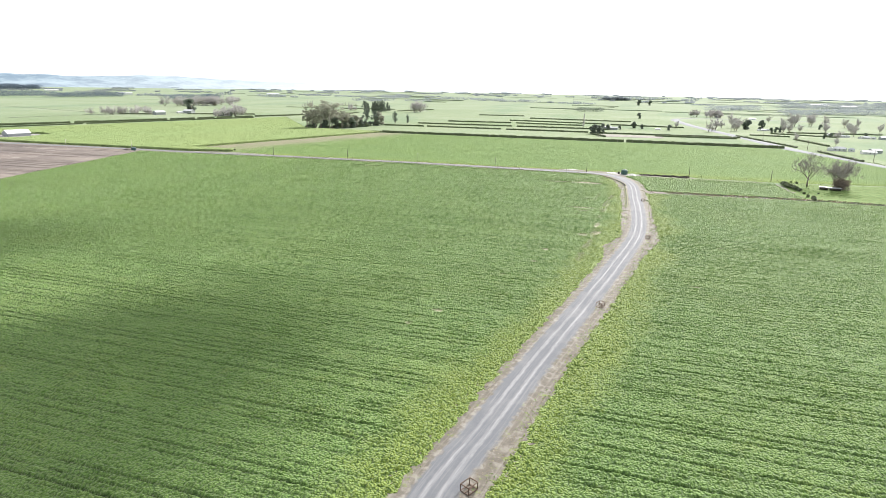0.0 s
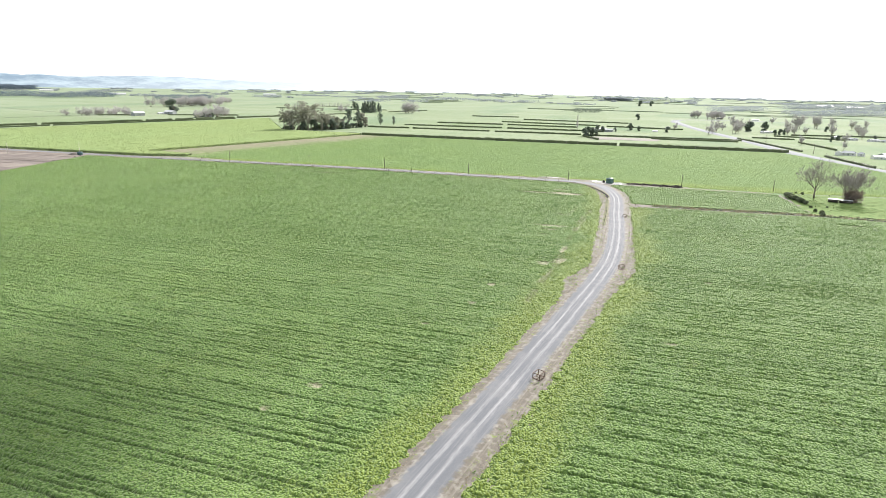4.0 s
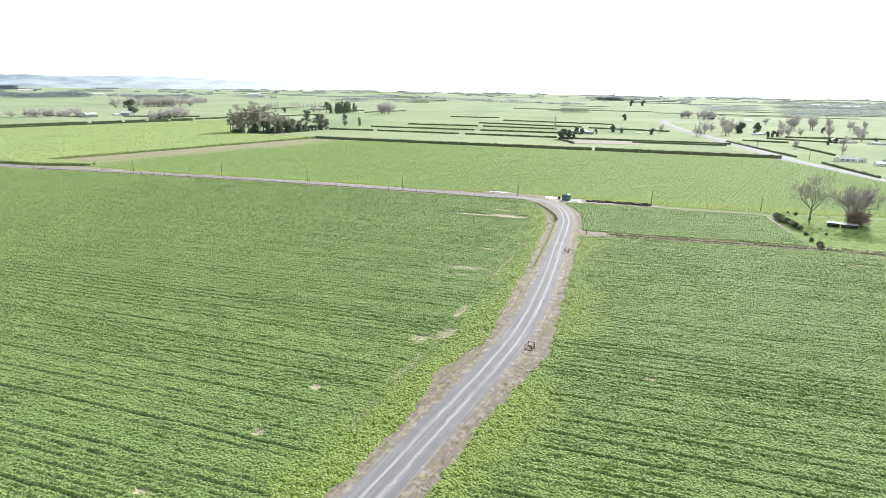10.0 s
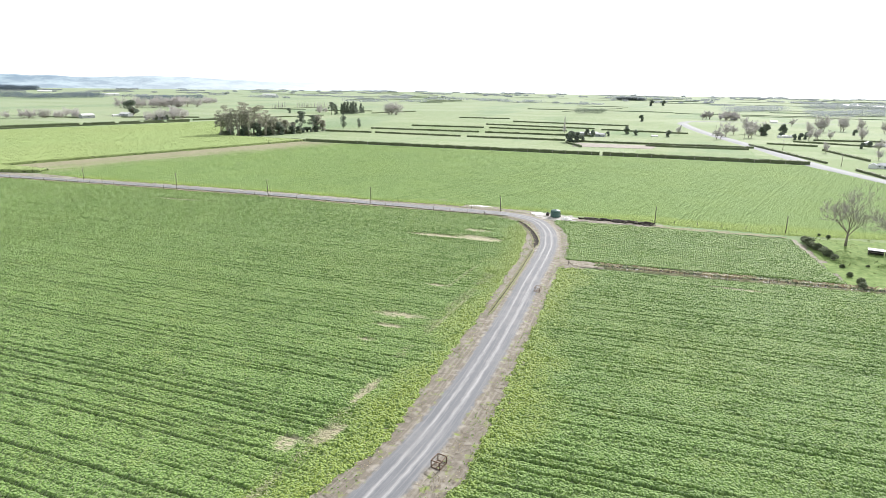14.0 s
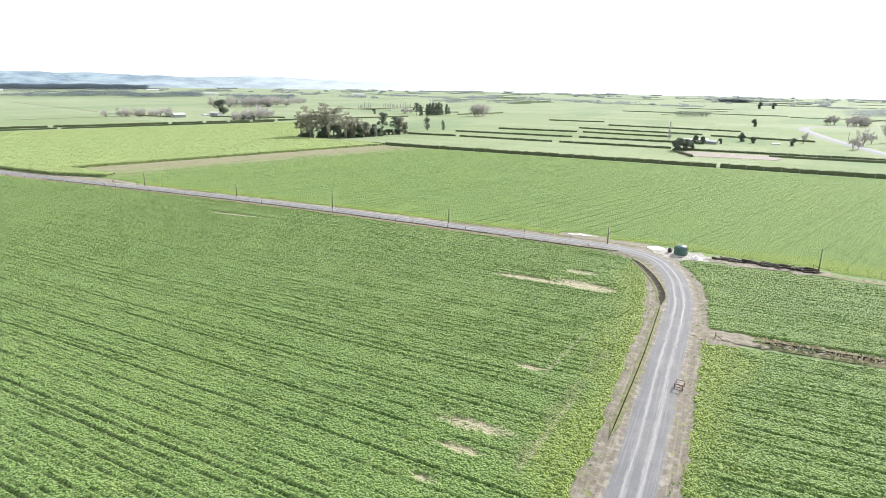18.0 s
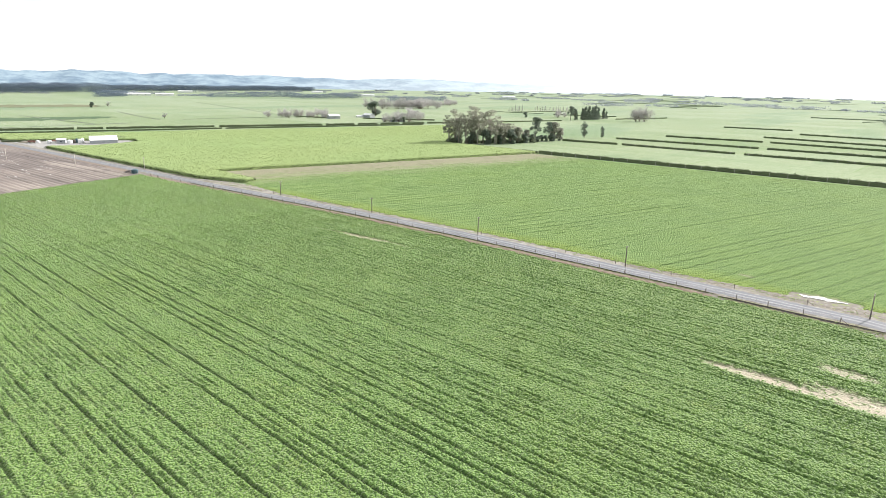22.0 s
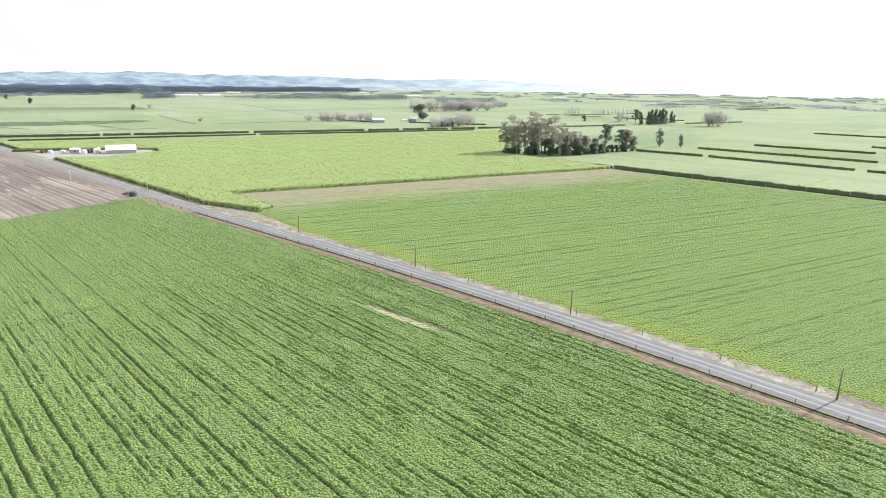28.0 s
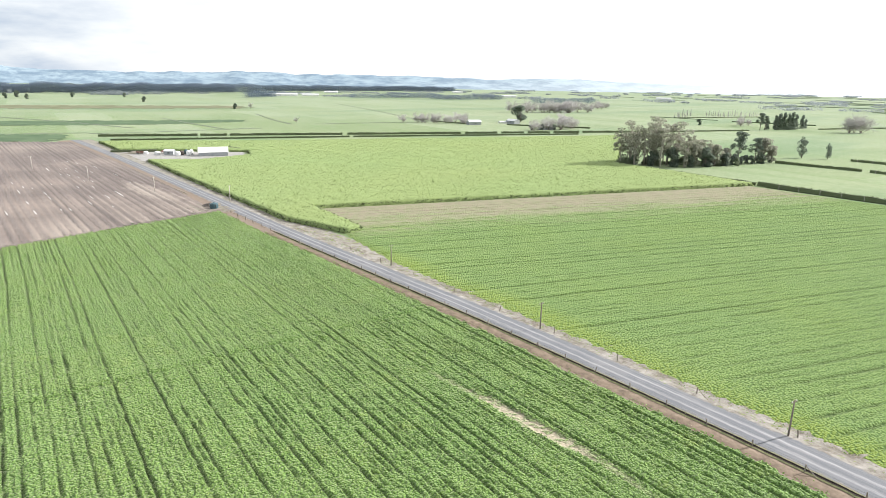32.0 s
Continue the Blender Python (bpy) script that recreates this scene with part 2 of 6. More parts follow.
    bump(nt, bsdf, fine, 0.5, 0.05)


M_TRACK = material("gravel_track", build_track)


def two_tone(a, b, scale, rough=0.7, bump_d=0.02, sheen=0.0, metal=0.0, stretch=None, spec=0.4, lo=0.35, hi=0.68):
    def build(nt, bsdf):
        n = noise_at(nt, scale, 6.0, 0.65, stretch=stretch)
        wide = noise_at(nt, scale * 0.13, 3.0)
        col = ramp(nt, n, (lo, a), (hi, b))
        col = mix(nt, calc(nt, 'MULTIPLY', grey(nt, wide, 0.4, 0.7), 0.3), col, tuple(0.5 * (x + y) * 0.8 for x, y in zip(a, b)))
        finish(nt, bsdf, col, rough, sheen, spec, metal)
        if bump_d:
            bump(nt, bsdf, n, 0.6, bump_d)
    return build


def leafy(a, b, translucent=0.45):
    """Leaves of one crown, each island of the mesh a little different."""
    def build(nt, bsdf):
        rnd = nt.nodes.new("ShaderNodeNewGeometry").outputs["Random Per Island"]
        obj = nt.nodes.new("ShaderNodeObjectInfo").outputs["Random"]
        col = mix(nt, rnd, a, b)
        col = mix(nt, calc(nt, 'MULTIPLY', obj, 0.3), col, tuple(0.75 * v for v in a))
        finish(nt, bsdf, col, 0.6, 0.1, 0.25)
        tr = nt.nodes.new("ShaderNodeBsdfTranslucent")
        nt.links.new(col, tr.inputs["Color"])
        ms = nt.nodes.new("ShaderNodeMixShader")
        ms.inputs["Fac"].default_value = translucent
        out = nt.nodes["Material Output"]
        nt.links.new(bsdf.outputs["BSDF"], ms.inputs[1])
        nt.links.new(tr.outputs["BSDF"], ms.inputs[2])
        nt.links.new(ms.outputs["Shader"], out.inputs["Surface"])
    return build


M_GUM = material("gum_leaves", leafy((0.26, 0.275, 0.215), (0.47, 0.465, 0.385), 0.5))
M_DARKLEAF = material("dark_leaves", leafy((0.14, 0.18, 0.145), (0.27, 0.315, 0.25), 0.5))
M_HEDGE = material("hedge_leaves", leafy((0.12, 0.155, 0.095), (0.26, 0.30, 0.17), 0.5))
M_SHRUB = material("shrub_leaves", leafy((0.13, 0.165, 0.10), (0.30, 0.34, 0.23), 0.5))
# far foliage: the pale and blue of distance haze mixed into the leaf colours
M_FAR = material("hazed_far_leaves", leafy((0.27, 0.305, 0.33), (0.31, 0.345, 0.37), 0.65))
M_FARHEDGE = material("hazed_hedge_leaves", leafy((0.20, 0.245, 0.175), (0.30, 0.35, 0.25), 0.55))
M_BELT = material("hazed_belt_leaves", leafy((0.125, 0.17, 0.225), (0.155, 0.20, 0.26), 0.32))
M_BLADE = material("crop_blades", leafy((0.125, 0.235, 0.052), (0.245, 0.375, 0.11), 0.45))
M_LUSH = material("lush_blades", leafy((0.185, 0.265, 0.05), (0.33, 0.415, 0.105), 0.45))
M_BLEACHED = material("bleached_straw", leafy((0.26, 0.28, 0.15), (0.42, 0.42, 0.28), 0.3))
M_STRAW = material("dry_straw", leafy((0.28, 0.23, 0.14), (0.50, 0.44, 0.30), 0.3))
M_TUFT = material("pasture_tuft", leafy((0.13, 0.19, 0.07), (0.26, 0.31, 0.13), 0.4))
M_STALK = material("tall_crop_blades", leafy((0.22, 0.29, 0.112), (0.36, 0.425, 0.21), 0.5))
# tall crop leaves again, coloured dark for the shaded side of its edge
M_RIM = material("tall_crop_shaded_side", leafy((0.045, 0.065, 0.022), (0.13, 0.165, 0.06), 0.15))
M_REDDIRT = material("red_brown_dirt", two_tone((0.115, 0.086, 0.060), (0.235, 0.180, 0.132), 0.9, 0.9, 0.06))
M_BARK = material("grey_bark", two_tone((0.16, 0.13, 0.11), (0.33, 0.29, 0.25), 5.0, 0.85))
M_GUMBARK = material("pale_gum_bark", two_tone((0.28, 0.25, 0.21), (0.55, 0.51, 0.45), 2.0, 0.75))
M_TWIG = material("winter_twigs", two_tone((0.27, 0.25, 0.24), (0.46, 0.43, 0.41), 0.6, 0.85))
M_PINKTWIG = material("willow_twigs", two_tone((0.44, 0.42, 0.415), (0.62, 0.595, 0.59), 0.6, 0.85))
M_REDTWIG = material("reddish_twigs", two_tone((0.24, 0.185, 0.165), (0.40, 0.33, 0.30), 0.6, 0.85))
M_WOOD = material("weathered_wood", two_tone((0.14, 0.115, 0.095), (0.30, 0.27, 0.235), 6.0, 0.85, stretch=(1, 1, 0.2)))
M_PALEWOOD = material("pale_wood", two_tone((0.45, 0.42, 0.37), (0.66, 0.63, 0.57), 6.0, 0.8, stretch=(1, 1, 0.2)))
M_CHAR = material("charred_timber", two_tone((0.025, 0.022, 0.02), (0.13, 0.11, 0.095), 1.6, 0.85, 0.05))
M_RUST = material("rusty_steel", two_tone((0.07, 0.05, 0.04), (0.20, 0.13, 0.09), 7.0, 0.7, 0.005, metal=0.3))
M_TANK = material("green_plastic", two_tone((0.05, 0.11, 0.10), (0.08, 0.15, 0.135), 1.5, 0.45, 0.004))
M_BLUETANK = material("blue_grey_plastic", two_tone((0.035, 0.075, 0.09), (0.07, 0.125, 0.14), 1.5, 0.45, 0.004))
M_WHITE = material("white_paint", two_tone((0.66, 0.67, 0.67), (0.80, 0.80, 0.79), 0.8, 0.5, 0.004))
M_GREYWALL = material("grey_cladding", two_tone((0.28, 0.30, 0.32), (0.40, 0.42, 0.43), 0.8, 0.6, 0.01))
M_ROOF = material("roof_iron", two_tone((0.46, 0.48, 0.50), (0.66, 0.67, 0.68), 0.5, 0.45, 0.004))
M_SLATE = material("blue_grey_roof", two_tone((0.26, 0.29, 0.33), (0.38, 0.41, 0.45), 0.5, 0.5, 0.004))
M_REDROOF = material("dull_red_roof", two_tone((0.26, 0.13, 0.10), (0.36, 0.19, 0.15), 0.6, 0.6, 0.004))
M_GLASS = material("dark_glass", two_tone((0.03, 0.04, 0.05), (0.06, 0.07, 0.08), 0.5, 0.12, 0.0, spec=0.6))
M_LIME = material("white_gravel", two_tone((0.55, 0.54, 0.52), (0.80, 0.79, 0.77), 4.0, 0.9, 0.05))
# mud darkened to stand for the shade in ditches too shallow to cast it
M_MUD = material("wet_shaded_mud", two_tone((0.012, 0.010, 0.009), (0.040, 0.033, 0.028), 1.2, 0.9, 0.06, spec=0.1))
M_DIRT = material("bare_dirt", two_tone((0.10, 0.088, 0.062), (0.26, 0.24, 0.195), 0.9, 0.9, 0.06))
M_YARD = material("yard_gravel", two_tone((0.20, 0.195, 0.185), (0.38, 0.375, 0.36), 0.7, 0.9, 0.03))
M_YARDSOIL = material("trodden_yard_soil", two_tone((0.15, 0.135, 0.115), (0.27, 0.25, 0.22), 0.25, 0.9, 0.05))
M_BANK = material("dry_bank_grass", two_tone((0.065, 0.082, 0.03), (0.21, 0.205, 0.10), 1.3, 0.9, 0.10))
M_SEAL = material("sealed_road", two_tone((0.26, 0.272, 0.285), (0.35, 0.362, 0.375), 0.5, 0.95, 0.0, spec=0.05))
M_WATER = material("puddle_water", lambda nt, b: finish(nt, b, (0.05, 0.05, 0.045), 0.04, 0, 0.6))


def build_tilled(nt, bsdf):
    fur = noise_at(nt, 1.0, 4.0, 0.6, stretch=(0.012, 0.7, 1.0, -3.5))
    clod = noise_at(nt, 1.6, 6.0, 0.7)
    wide = noise_at(nt, 0.018, 4.0)
    col = mix(nt, clod, (0.062, 0.046, 0.040), (0.145, 0.113, 0.098))
    col = mix(nt, calc(nt, 'MULTIPLY', grey(nt, fur, 0.45, 0.68), 0.45), col, (0.20, 0.165, 0.146))
    col = mix(nt, calc(nt, 'MULTIPLY', grey(nt, wide, 0.44, 0.66), 0.5), col, (0.29, 0.24, 0.20))
    col = mix(nt, calc(nt, 'MULTIPLY', attr(nt, "bare"), 0.55), col, (0.36, 0.31, 0.26))
    # dark furrow lines put into the colour; far off the ridges average out
    col = mix(nt, calc(nt, 'MULTIPLY', attr(nt, "furrow_dark"), 0.75), col, (0.055, 0.042, 0.036))
    finish(nt, bsdf, col, 0.9, 0.1, 0.2)
    bump(nt, bsdf, clod, 0.9, 0.15)


M_TILLED = material("tilled_soil", build_tilled)


def build_hills(nt, bsdf):
    # haze mixed into the hill colour, paler towards the sun
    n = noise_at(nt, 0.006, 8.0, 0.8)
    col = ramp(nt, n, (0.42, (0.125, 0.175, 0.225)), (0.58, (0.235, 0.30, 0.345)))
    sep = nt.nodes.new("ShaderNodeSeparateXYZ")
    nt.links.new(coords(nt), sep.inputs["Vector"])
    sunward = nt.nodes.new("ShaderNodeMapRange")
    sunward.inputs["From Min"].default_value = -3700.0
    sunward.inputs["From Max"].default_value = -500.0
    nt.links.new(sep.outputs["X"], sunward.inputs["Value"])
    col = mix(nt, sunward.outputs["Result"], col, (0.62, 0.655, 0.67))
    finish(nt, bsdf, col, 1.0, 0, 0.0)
    # faint glow stands for light scattered in the haze
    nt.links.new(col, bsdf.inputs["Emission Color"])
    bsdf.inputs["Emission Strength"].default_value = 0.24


M_HILLS = material("hazy_hills", build_hills)

# ---------------------------------------------------------------- mesh helpers
RNG = np.random.default_rng(11)


class Buf:
    """Vertices and faces gathered into one mesh."""
    def __init__(self):
        self.v, self.f, self.n = [], [], 0

    def add(self, verts, faces):
        verts = np.asarray(verts, float).reshape(-1, 3)
        self.v.append(verts)
        self.f += [tuple(int(i) + self.n for i in f) for f in faces]
        self.n += len(verts)
        return self

    def box(self, x0, y0, z0, x1, y1, z1):
        v = [(x, y, z) for z in (z0, z1) for x, y in ((x0, y0), (x1, y0), (x1, y1), (x0, y1))]
        return self.add(v, [(3, 2, 1, 0), (4, 5, 6, 7), (0, 1, 5, 4), (1, 2, 6, 5), (2, 3, 7, 6), (3, 0, 4, 7)])

    def tube(self, pts, radii, sides=6, cap=True):
        pts = [Vector(p) for p in pts]
        vs = []
        for i, p in enumerate(pts):
            d = (pts[min(i + 1, len(pts) - 1)] - pts[max(i - 1, 0)])
            d = d.normalized() if d.length else Vector((0, 0, 1))
            a = d.orthogonal().normalized()
            b = d.cross(a)
            for k in range(sides):
                w = 2 * math.pi * k / sides
                vs.append(p + (a * math.cos(w) + b * math.sin(w)) * radii[i])
        fs = []
        for i in range(len(pts) - 1):
            for k in range(sides):
                k2 = (k + 1) % sides
                fs.append((i * sides + k, i * sides + k2, (i + 1) * sides + k2, (i + 1) * sides + k))
        if cap:
            fs.append(tuple(range(sides))[::-1])
            fs.append(tuple((len(pts) - 1) * sides + k for k in range(sides)))
        return self.add([tuple(v) for v in vs], fs)

    def lathe(self, profile, sides=20, at=(0, 0)):
        vs, fs = [], []
        for r, z in profile:
            for k in range(sides):
                w = 2 * math.pi * k / sides
                vs.append((at[0] + r * math.cos(w), at[1] + r * math.sin(w), z))
        for i in range(len(profile) - 1):
            for k in range(sides):
                k2 = (k + 1) % sides
                fs.append((i * sides + k, i * sides + k2, (i + 1) * sides + k2, (i + 1) * sides + k))
        fs.append(tuple(range(sides))[::-1])
        fs.append(tuple((len(profile) - 1) * sides + k for k in range(sides)))
        return self.add(vs, fs)

    def quads(self, centres, size, flat=0.0, rng=RNG, up=0.0, faces=True):
        """Loose leaf clumps: one small bent quad at each centre."""
        c = np.asarray(centres, float)
        n = len(c)
        if not n:
            return self
        a = rng.normal(size=(n, 3))
        a[:, 2] *= 1 - flat
        a /= np.linalg.norm(a, axis=1)[:, None] + 1e-9
        face = rng.normal(size=(n, 3))
        face[:, 2] = np.abs(face[:, 2]) + up
        b = np.cross(a, face)
        b /= np.linalg.norm(b, axis=1)[:, None] + 1e-9
        s = (np.asarray(size) * rng.uniform(0.6, 1.3, n))[:, None]
        q = np.stack([c - a * s * 0.5 - b * s * 0.32, c + a * s * 0.5 - b * s * 0.25,
                      c + a * s * 0.42 + b * s * 0.34, c - a * s * 0.46 + b * s * 0.28], 1)
        base = self.n
        self.v.append(q.reshape(-1, 3))
        self.n += 4 * n
        if faces:
            self.f += [(base + 4 * i, base + 4 * i + 1, base + 4 * i + 2, base + 4 * i + 3) for i in range(n)]
        return self

    def mesh(self, name, mat, smooth=False):
        me = bpy.data.meshes.new(name)
        v = np.concatenate(self.v) if self.v else np.zeros((0, 3))
        me.from_pydata(v.tolist(), [], self.f)
        me.materials.append(mat)
        if smooth:
            me.shade_smooth()
        me.update()
        return me


def leaf_mesh(name, centres, size, mat, rng, up):
    """Many small leaves as one mesh, one bent quad each."""
    buf = Buf()
    buf.quads(centres, size, rng=rng, up=up, faces=False)
    v = buf.v[0].astype(np.float32)
    n = len(v) // 4
    me = bpy.data.meshes.new(name)
    me.vertices.add(len(v))
    me.vertices.foreach_set("co", v.ravel())
    me.loops.add(len(v))
    me.loops.foreach_set("vertex_index", np.arange(len(v), dtype=np.int32))
    me.polygons.add(n)
    me.polygons.foreach_set("loop_start", np.arange(0, len(v), 4, dtype=np.int32))
    me.update(calc_edges=True)
    me.materials.append(mat)
    return me


def part(name, buf, mat, parent, label="", smooth=False):
    """One mesh object under a thing or a part."""
    ob = new(name, buf if isinstance(buf, bpy.types.Mesh) else buf.mesh(name, mat, smooth))
    ob.parent = parent
    if label:
        ob["label"] = label
    return ob


def thing(name, label, category, group="", kind=""):
    return tagged(new(name), label, category, group, kind)


def single(name, buf, mat, label, category, group="", kind="", smooth=False):
    return tagged(new(name, buf.mesh(name, mat, smooth)), label, category, group, kind)


def place(x, y, z=0.0, turn=0.0, size=1.0, tall=None):
    return pose(x, y, z, 0, 0, turn) @ Matrix.Diagonal((size, size, tall or size, 1))


def grid_mesh(name, X, Y, Z, keep, mat, attrs):
    """A sheet over a grid of points, with the cells kept whose corners all lie inside."""
    ny, nx = X.shape
    idx = np.arange(nx * ny).reshape(ny, nx)
    cell = keep[:-1, :-1] & keep[1:, :-1] & keep[:-1, 1:] & keep[1:, 1:]
    q = np.stack([idx[:-1, :-1], idx[:-1, 1:], idx[1:, 1:], idx[1:, :-1]], -1)[cell]
    used = np.zeros(nx * ny, bool)
    used[q.ravel()] = True
    remap = np.cumsum(used) - 1
    q = remap[q]
    me = bpy.data.meshes.new(name)
    co = np.stack([X.ravel(), Y.ravel(), Z.ravel()], 1)[used].astype(np.float32)
    me.vertices.add(len(co))
    me.vertices.foreach_set("co", co.ravel())
    me.loops.add(q.size)
    me.loops.foreach_set("vertex_index", q.ravel().astype(np.int32))
    me.polygons.add(len(q))
    me.polygons.foreach_set("loop_start", np.arange(0, q.size, 4, dtype=np.int32))
    me.update(calc_edges=True)
    for key, values in attrs.items():
        at = me.attributes.new(key, 'FLOAT', 'POINT')
        at.data.foreach_set("value", np.asarray(values, np.float32).ravel()[used])
    me.materials.append(mat)
    me.shade_smooth()
    return me


def value_noise(x, y, seed=0):
    """Smooth lattice noise in 0..1 over arrays."""
    xi, yi = np.floor(x).astype(np.int64), np.floor(y).astype(np.int64)
    fx, fy = x - xi, y - yi
    fx, fy = fx * fx * (3 - 2 * fx), fy * fy * (3 - 2 * fy)

    def h(a, b):
        n = (a * 374761393 + b * 668265263 + seed * 974711) & 0xffffffff
        n = ((n ^ (n >> 13)) * 1274126177) & 0xffffffff
        return ((n ^ (n >> 16)) & 0xffff) / 65535.0
    return ((h(xi, yi) * (1 - fx) + h(xi + 1, yi) * fx) * (1 - fy) +
            (h(xi, yi + 1) * (1 - fx) + h(xi + 1, yi + 1) * fx) * fy)


def inside(poly, X, Y):
    res = np.zeros(X.shape, bool)
    n = len(poly)
    for i in range(n):
        (x0, y0), (x1, y1) = poly[i], poly[(i + 1) % n]
        if y0 == y1:
            continue
        hit = ((y0 > Y) != (y1 > Y)) & (X < (x1 - x0) * (Y - y0) / (y1 - y0) + x0)
        res ^= hit
    return res


def line_gap(line, X, Y):
    """Distance of points from a polyline."""
    best = np.full(X.shape, 1e9)
    for (x0, y0), (x1, y1) in zip(line, line[1:]):
        dx, dy = x1 - x0, y1 - y0
        t = np.clip(((X - x0) * dx + (Y - y0) * dy) / (dx * dx + dy * dy), 0, 1)
        best = np.minimum(best, np.hypot(X - x0 - t * dx, Y - y0 - t * dy))
    return best


def smooth_line(pts, step):
    """Points at even steps along a Catmull-Rom curve."""
    p = [np.array(q, float) for q in pts]
    p = [2 * p[0] - p[1]] + p + [2 * p[-1] - p[-2]]
    out = []
    for i in range(1, len(p) - 2):
        n = max(2, int(np.linalg.norm(p[i + 1] - p[i]) / step))
        for k in range(n):
            t = k / n
            out.append(0.5 * (2 * p[i] + (p[i + 1] - p[i - 1]) * t + (2 * p[i - 1] - 5 * p[i] + 4 * p[i + 1] - p[i + 2]) * t * t
                              + (3 * p[i] - p[i - 1] - 3 * p[i + 1] + p[i + 2]) * t ** 3))
    out.append(p[-2])
    return np.array(out)


def ribbon(name, pts, offsets, heights, mat, step=1.0, wob=0.0, ends=0.0):
    """A strip along a line: columns at the given offsets to the right, with their heights; it narrows over the last metres, ends."""
    c = smooth_line(pts, step)
    d = np.gradient(c, axis=0)
    d /= np.linalg.norm(d, axis=1)[:, None]
    nrm = np.stack([d[:, 1], -d[:, 0]], 1)
    off = np.array(offsets, float)
    run = np.concatenate([[0], np.cumsum(np.linalg.norm(np.diff(c, axis=0), axis=1))])
    slim = np.clip(np.minimum(run, run[-1] - run) / ends, 0.12, 1)[:, None] if ends else 1.0
    X = c[:, :1] + nrm[:, :1] * off * slim
    Y = c[:, 1:] + nrm[:, 1:] * off * slim
    Z = np.broadcast_to(np.array(heights, float), X.shape) + wob * (value_noise(X * 0.9, Y * 0.9, 5) - 0.5)
    return grid_mesh(name, X, Y, Z, np.ones(X.shape, bool), mat, {"across": np.broadcast_to(off, X.shape)})

# ---------------------------------------------------------------- ground, fields and roads
TRACK = [(50, -420), (53, -340), (58, -280), (60.5, -262), (63.5, -240), (68.5, -208), (73.5, -174), (77, -147), (78, -126), (77.3, -98),
         (75.9, -72), (75.0, -52), (73.8, -38), (70.3, -22), (64, -9), (53, -2.8), (39, -2.2), (0, -2.8), (-45, -2.9), (-92, -4.9),
         (-131, -7.8), (-188, -12.4), (-259, -16.4), (-412, -26), (-520, -35)]
SOUTH_TRACK = TRACK[:14]
WEST_ROAD = TRACK[14:]
PUBLIC_ROAD = [(300, -180), (262, -50), (231, 60), (208, 134), (187, 208), (171, 307), (154, 397), (137, 492), (125, 594), (121, 660), (135, 712), (190, 735), (320, 745)]

# one sheet of ground out to the horizon, finer near the fields
gx = np.unique(np.concatenate([np.linspace(-7000, 7000, 57), np.linspace(-700, 500, 61)]))
gy = np.unique(np.concatenate([np.linspace(-3000, 7000, 41), np.linspace(-450, 800, 51)]))
GX, GY = np.meshgrid(gx, gy)
ground = tagged(new("ground", grid_mesh("ground", GX, GY, np.zeros(GX.shape), np.ones(GX.shape, bool), M_PASTURE, {})),
                "flat green pasture reaching the horizon", "ground", kind="structure")

track = tagged(new("gravel_track", ribbon("gravel_track", TRACK,
               [-11, -8, -6, -4.6, -3.8, -3.1, -2.6, -2, -1.4, -0.8, 0, 0.8, 1.4, 2, 2.6, 3.1, 3.8, 4.6, 6, 8, 11],
               [0.02, 0.06, 0.10, 0.10, 0.08, 0.16, 0.20, 0.22, 0.21, 0.25, 0.27, 0.25, 0.21, 0.22, 0.20, 0.16, 0.10, 0.12, 0.12, 0.07, 0.02],
               M_TRACK, 0.8, 0.05)),
               "grey gravel farm track with pale wheel ruts and dirt verges", "track", kind="structure")
road = tagged(new("road", ribbon("road", PUBLIC_ROAD, [-6, -3.6, -3.5, 0, 3.5, 3.6, 6], [0.02, 0.05, 0.1, 0.16, 0.1, 0.05, 0.02], M_SEAL, 4.0)),
              "pale sealed country road between paddocks", "road", kind="structure")


def ellipse(X, Y, cx, cy, rx, ry, turn=0.0):
    c, s = math.cos(radians(turn)), math.sin(radians(turn))
    u, v = (X - cx) * c + (Y - cy) * s, -(X - cx) * s + (Y - cy) * c
    return (u / rx) ** 2 + (v / ry) ** 2


# thin or dead spots in the crop: centre, half length, half width, turn
BARE_SPOTS = [(43, -41.2, 11, 1.8, 0), (54.5, -40.0, 8, 3.0, -6), (51, -30.5, 4.5, 2.0, 0), (-66.5, -25.9, 12, 1.3, 6), (-80, -27.8, 8, 0.65, 7), (-53, -25.0, 7, 0.65, -3),
              (57, -103.5, 5.5, 1.6, 5), (58, -109, 3.2, 1.0, 0), (65.5, -144, 1.5, 3.2, -15), (62, -147.5, 1.6, 2.0, 0), (65, -132, 0.8, 4.5, -4),
              (54, -169, 1.1, 1.0, 0), (53, -182, 0.9, 0.9, 0), (64, -159, 0.6, 6, -8), (57, -116, 1.8, 0.8, 0), (66, -100, 0.5, 14, -3),
              (58, -84, 2.6, 1.0, 0), (61, -76, 0.5, 12, -4), (48, -196, 0.9, 0.7, 0), (41, -224, 1.2, 0.8, 0), (38, -232, 0.8, 0.8, 0),
              (100, -150, 1.0, 0.8, 0), (91, -190, 1.0, 0.7, 0), (120, -62, 6, 0.8, 0), (152, -66, 6, 0.9, 0), (40, 9, 4.5, 0.8, 3), (24, 13, 2.2, 0.7, 0)]


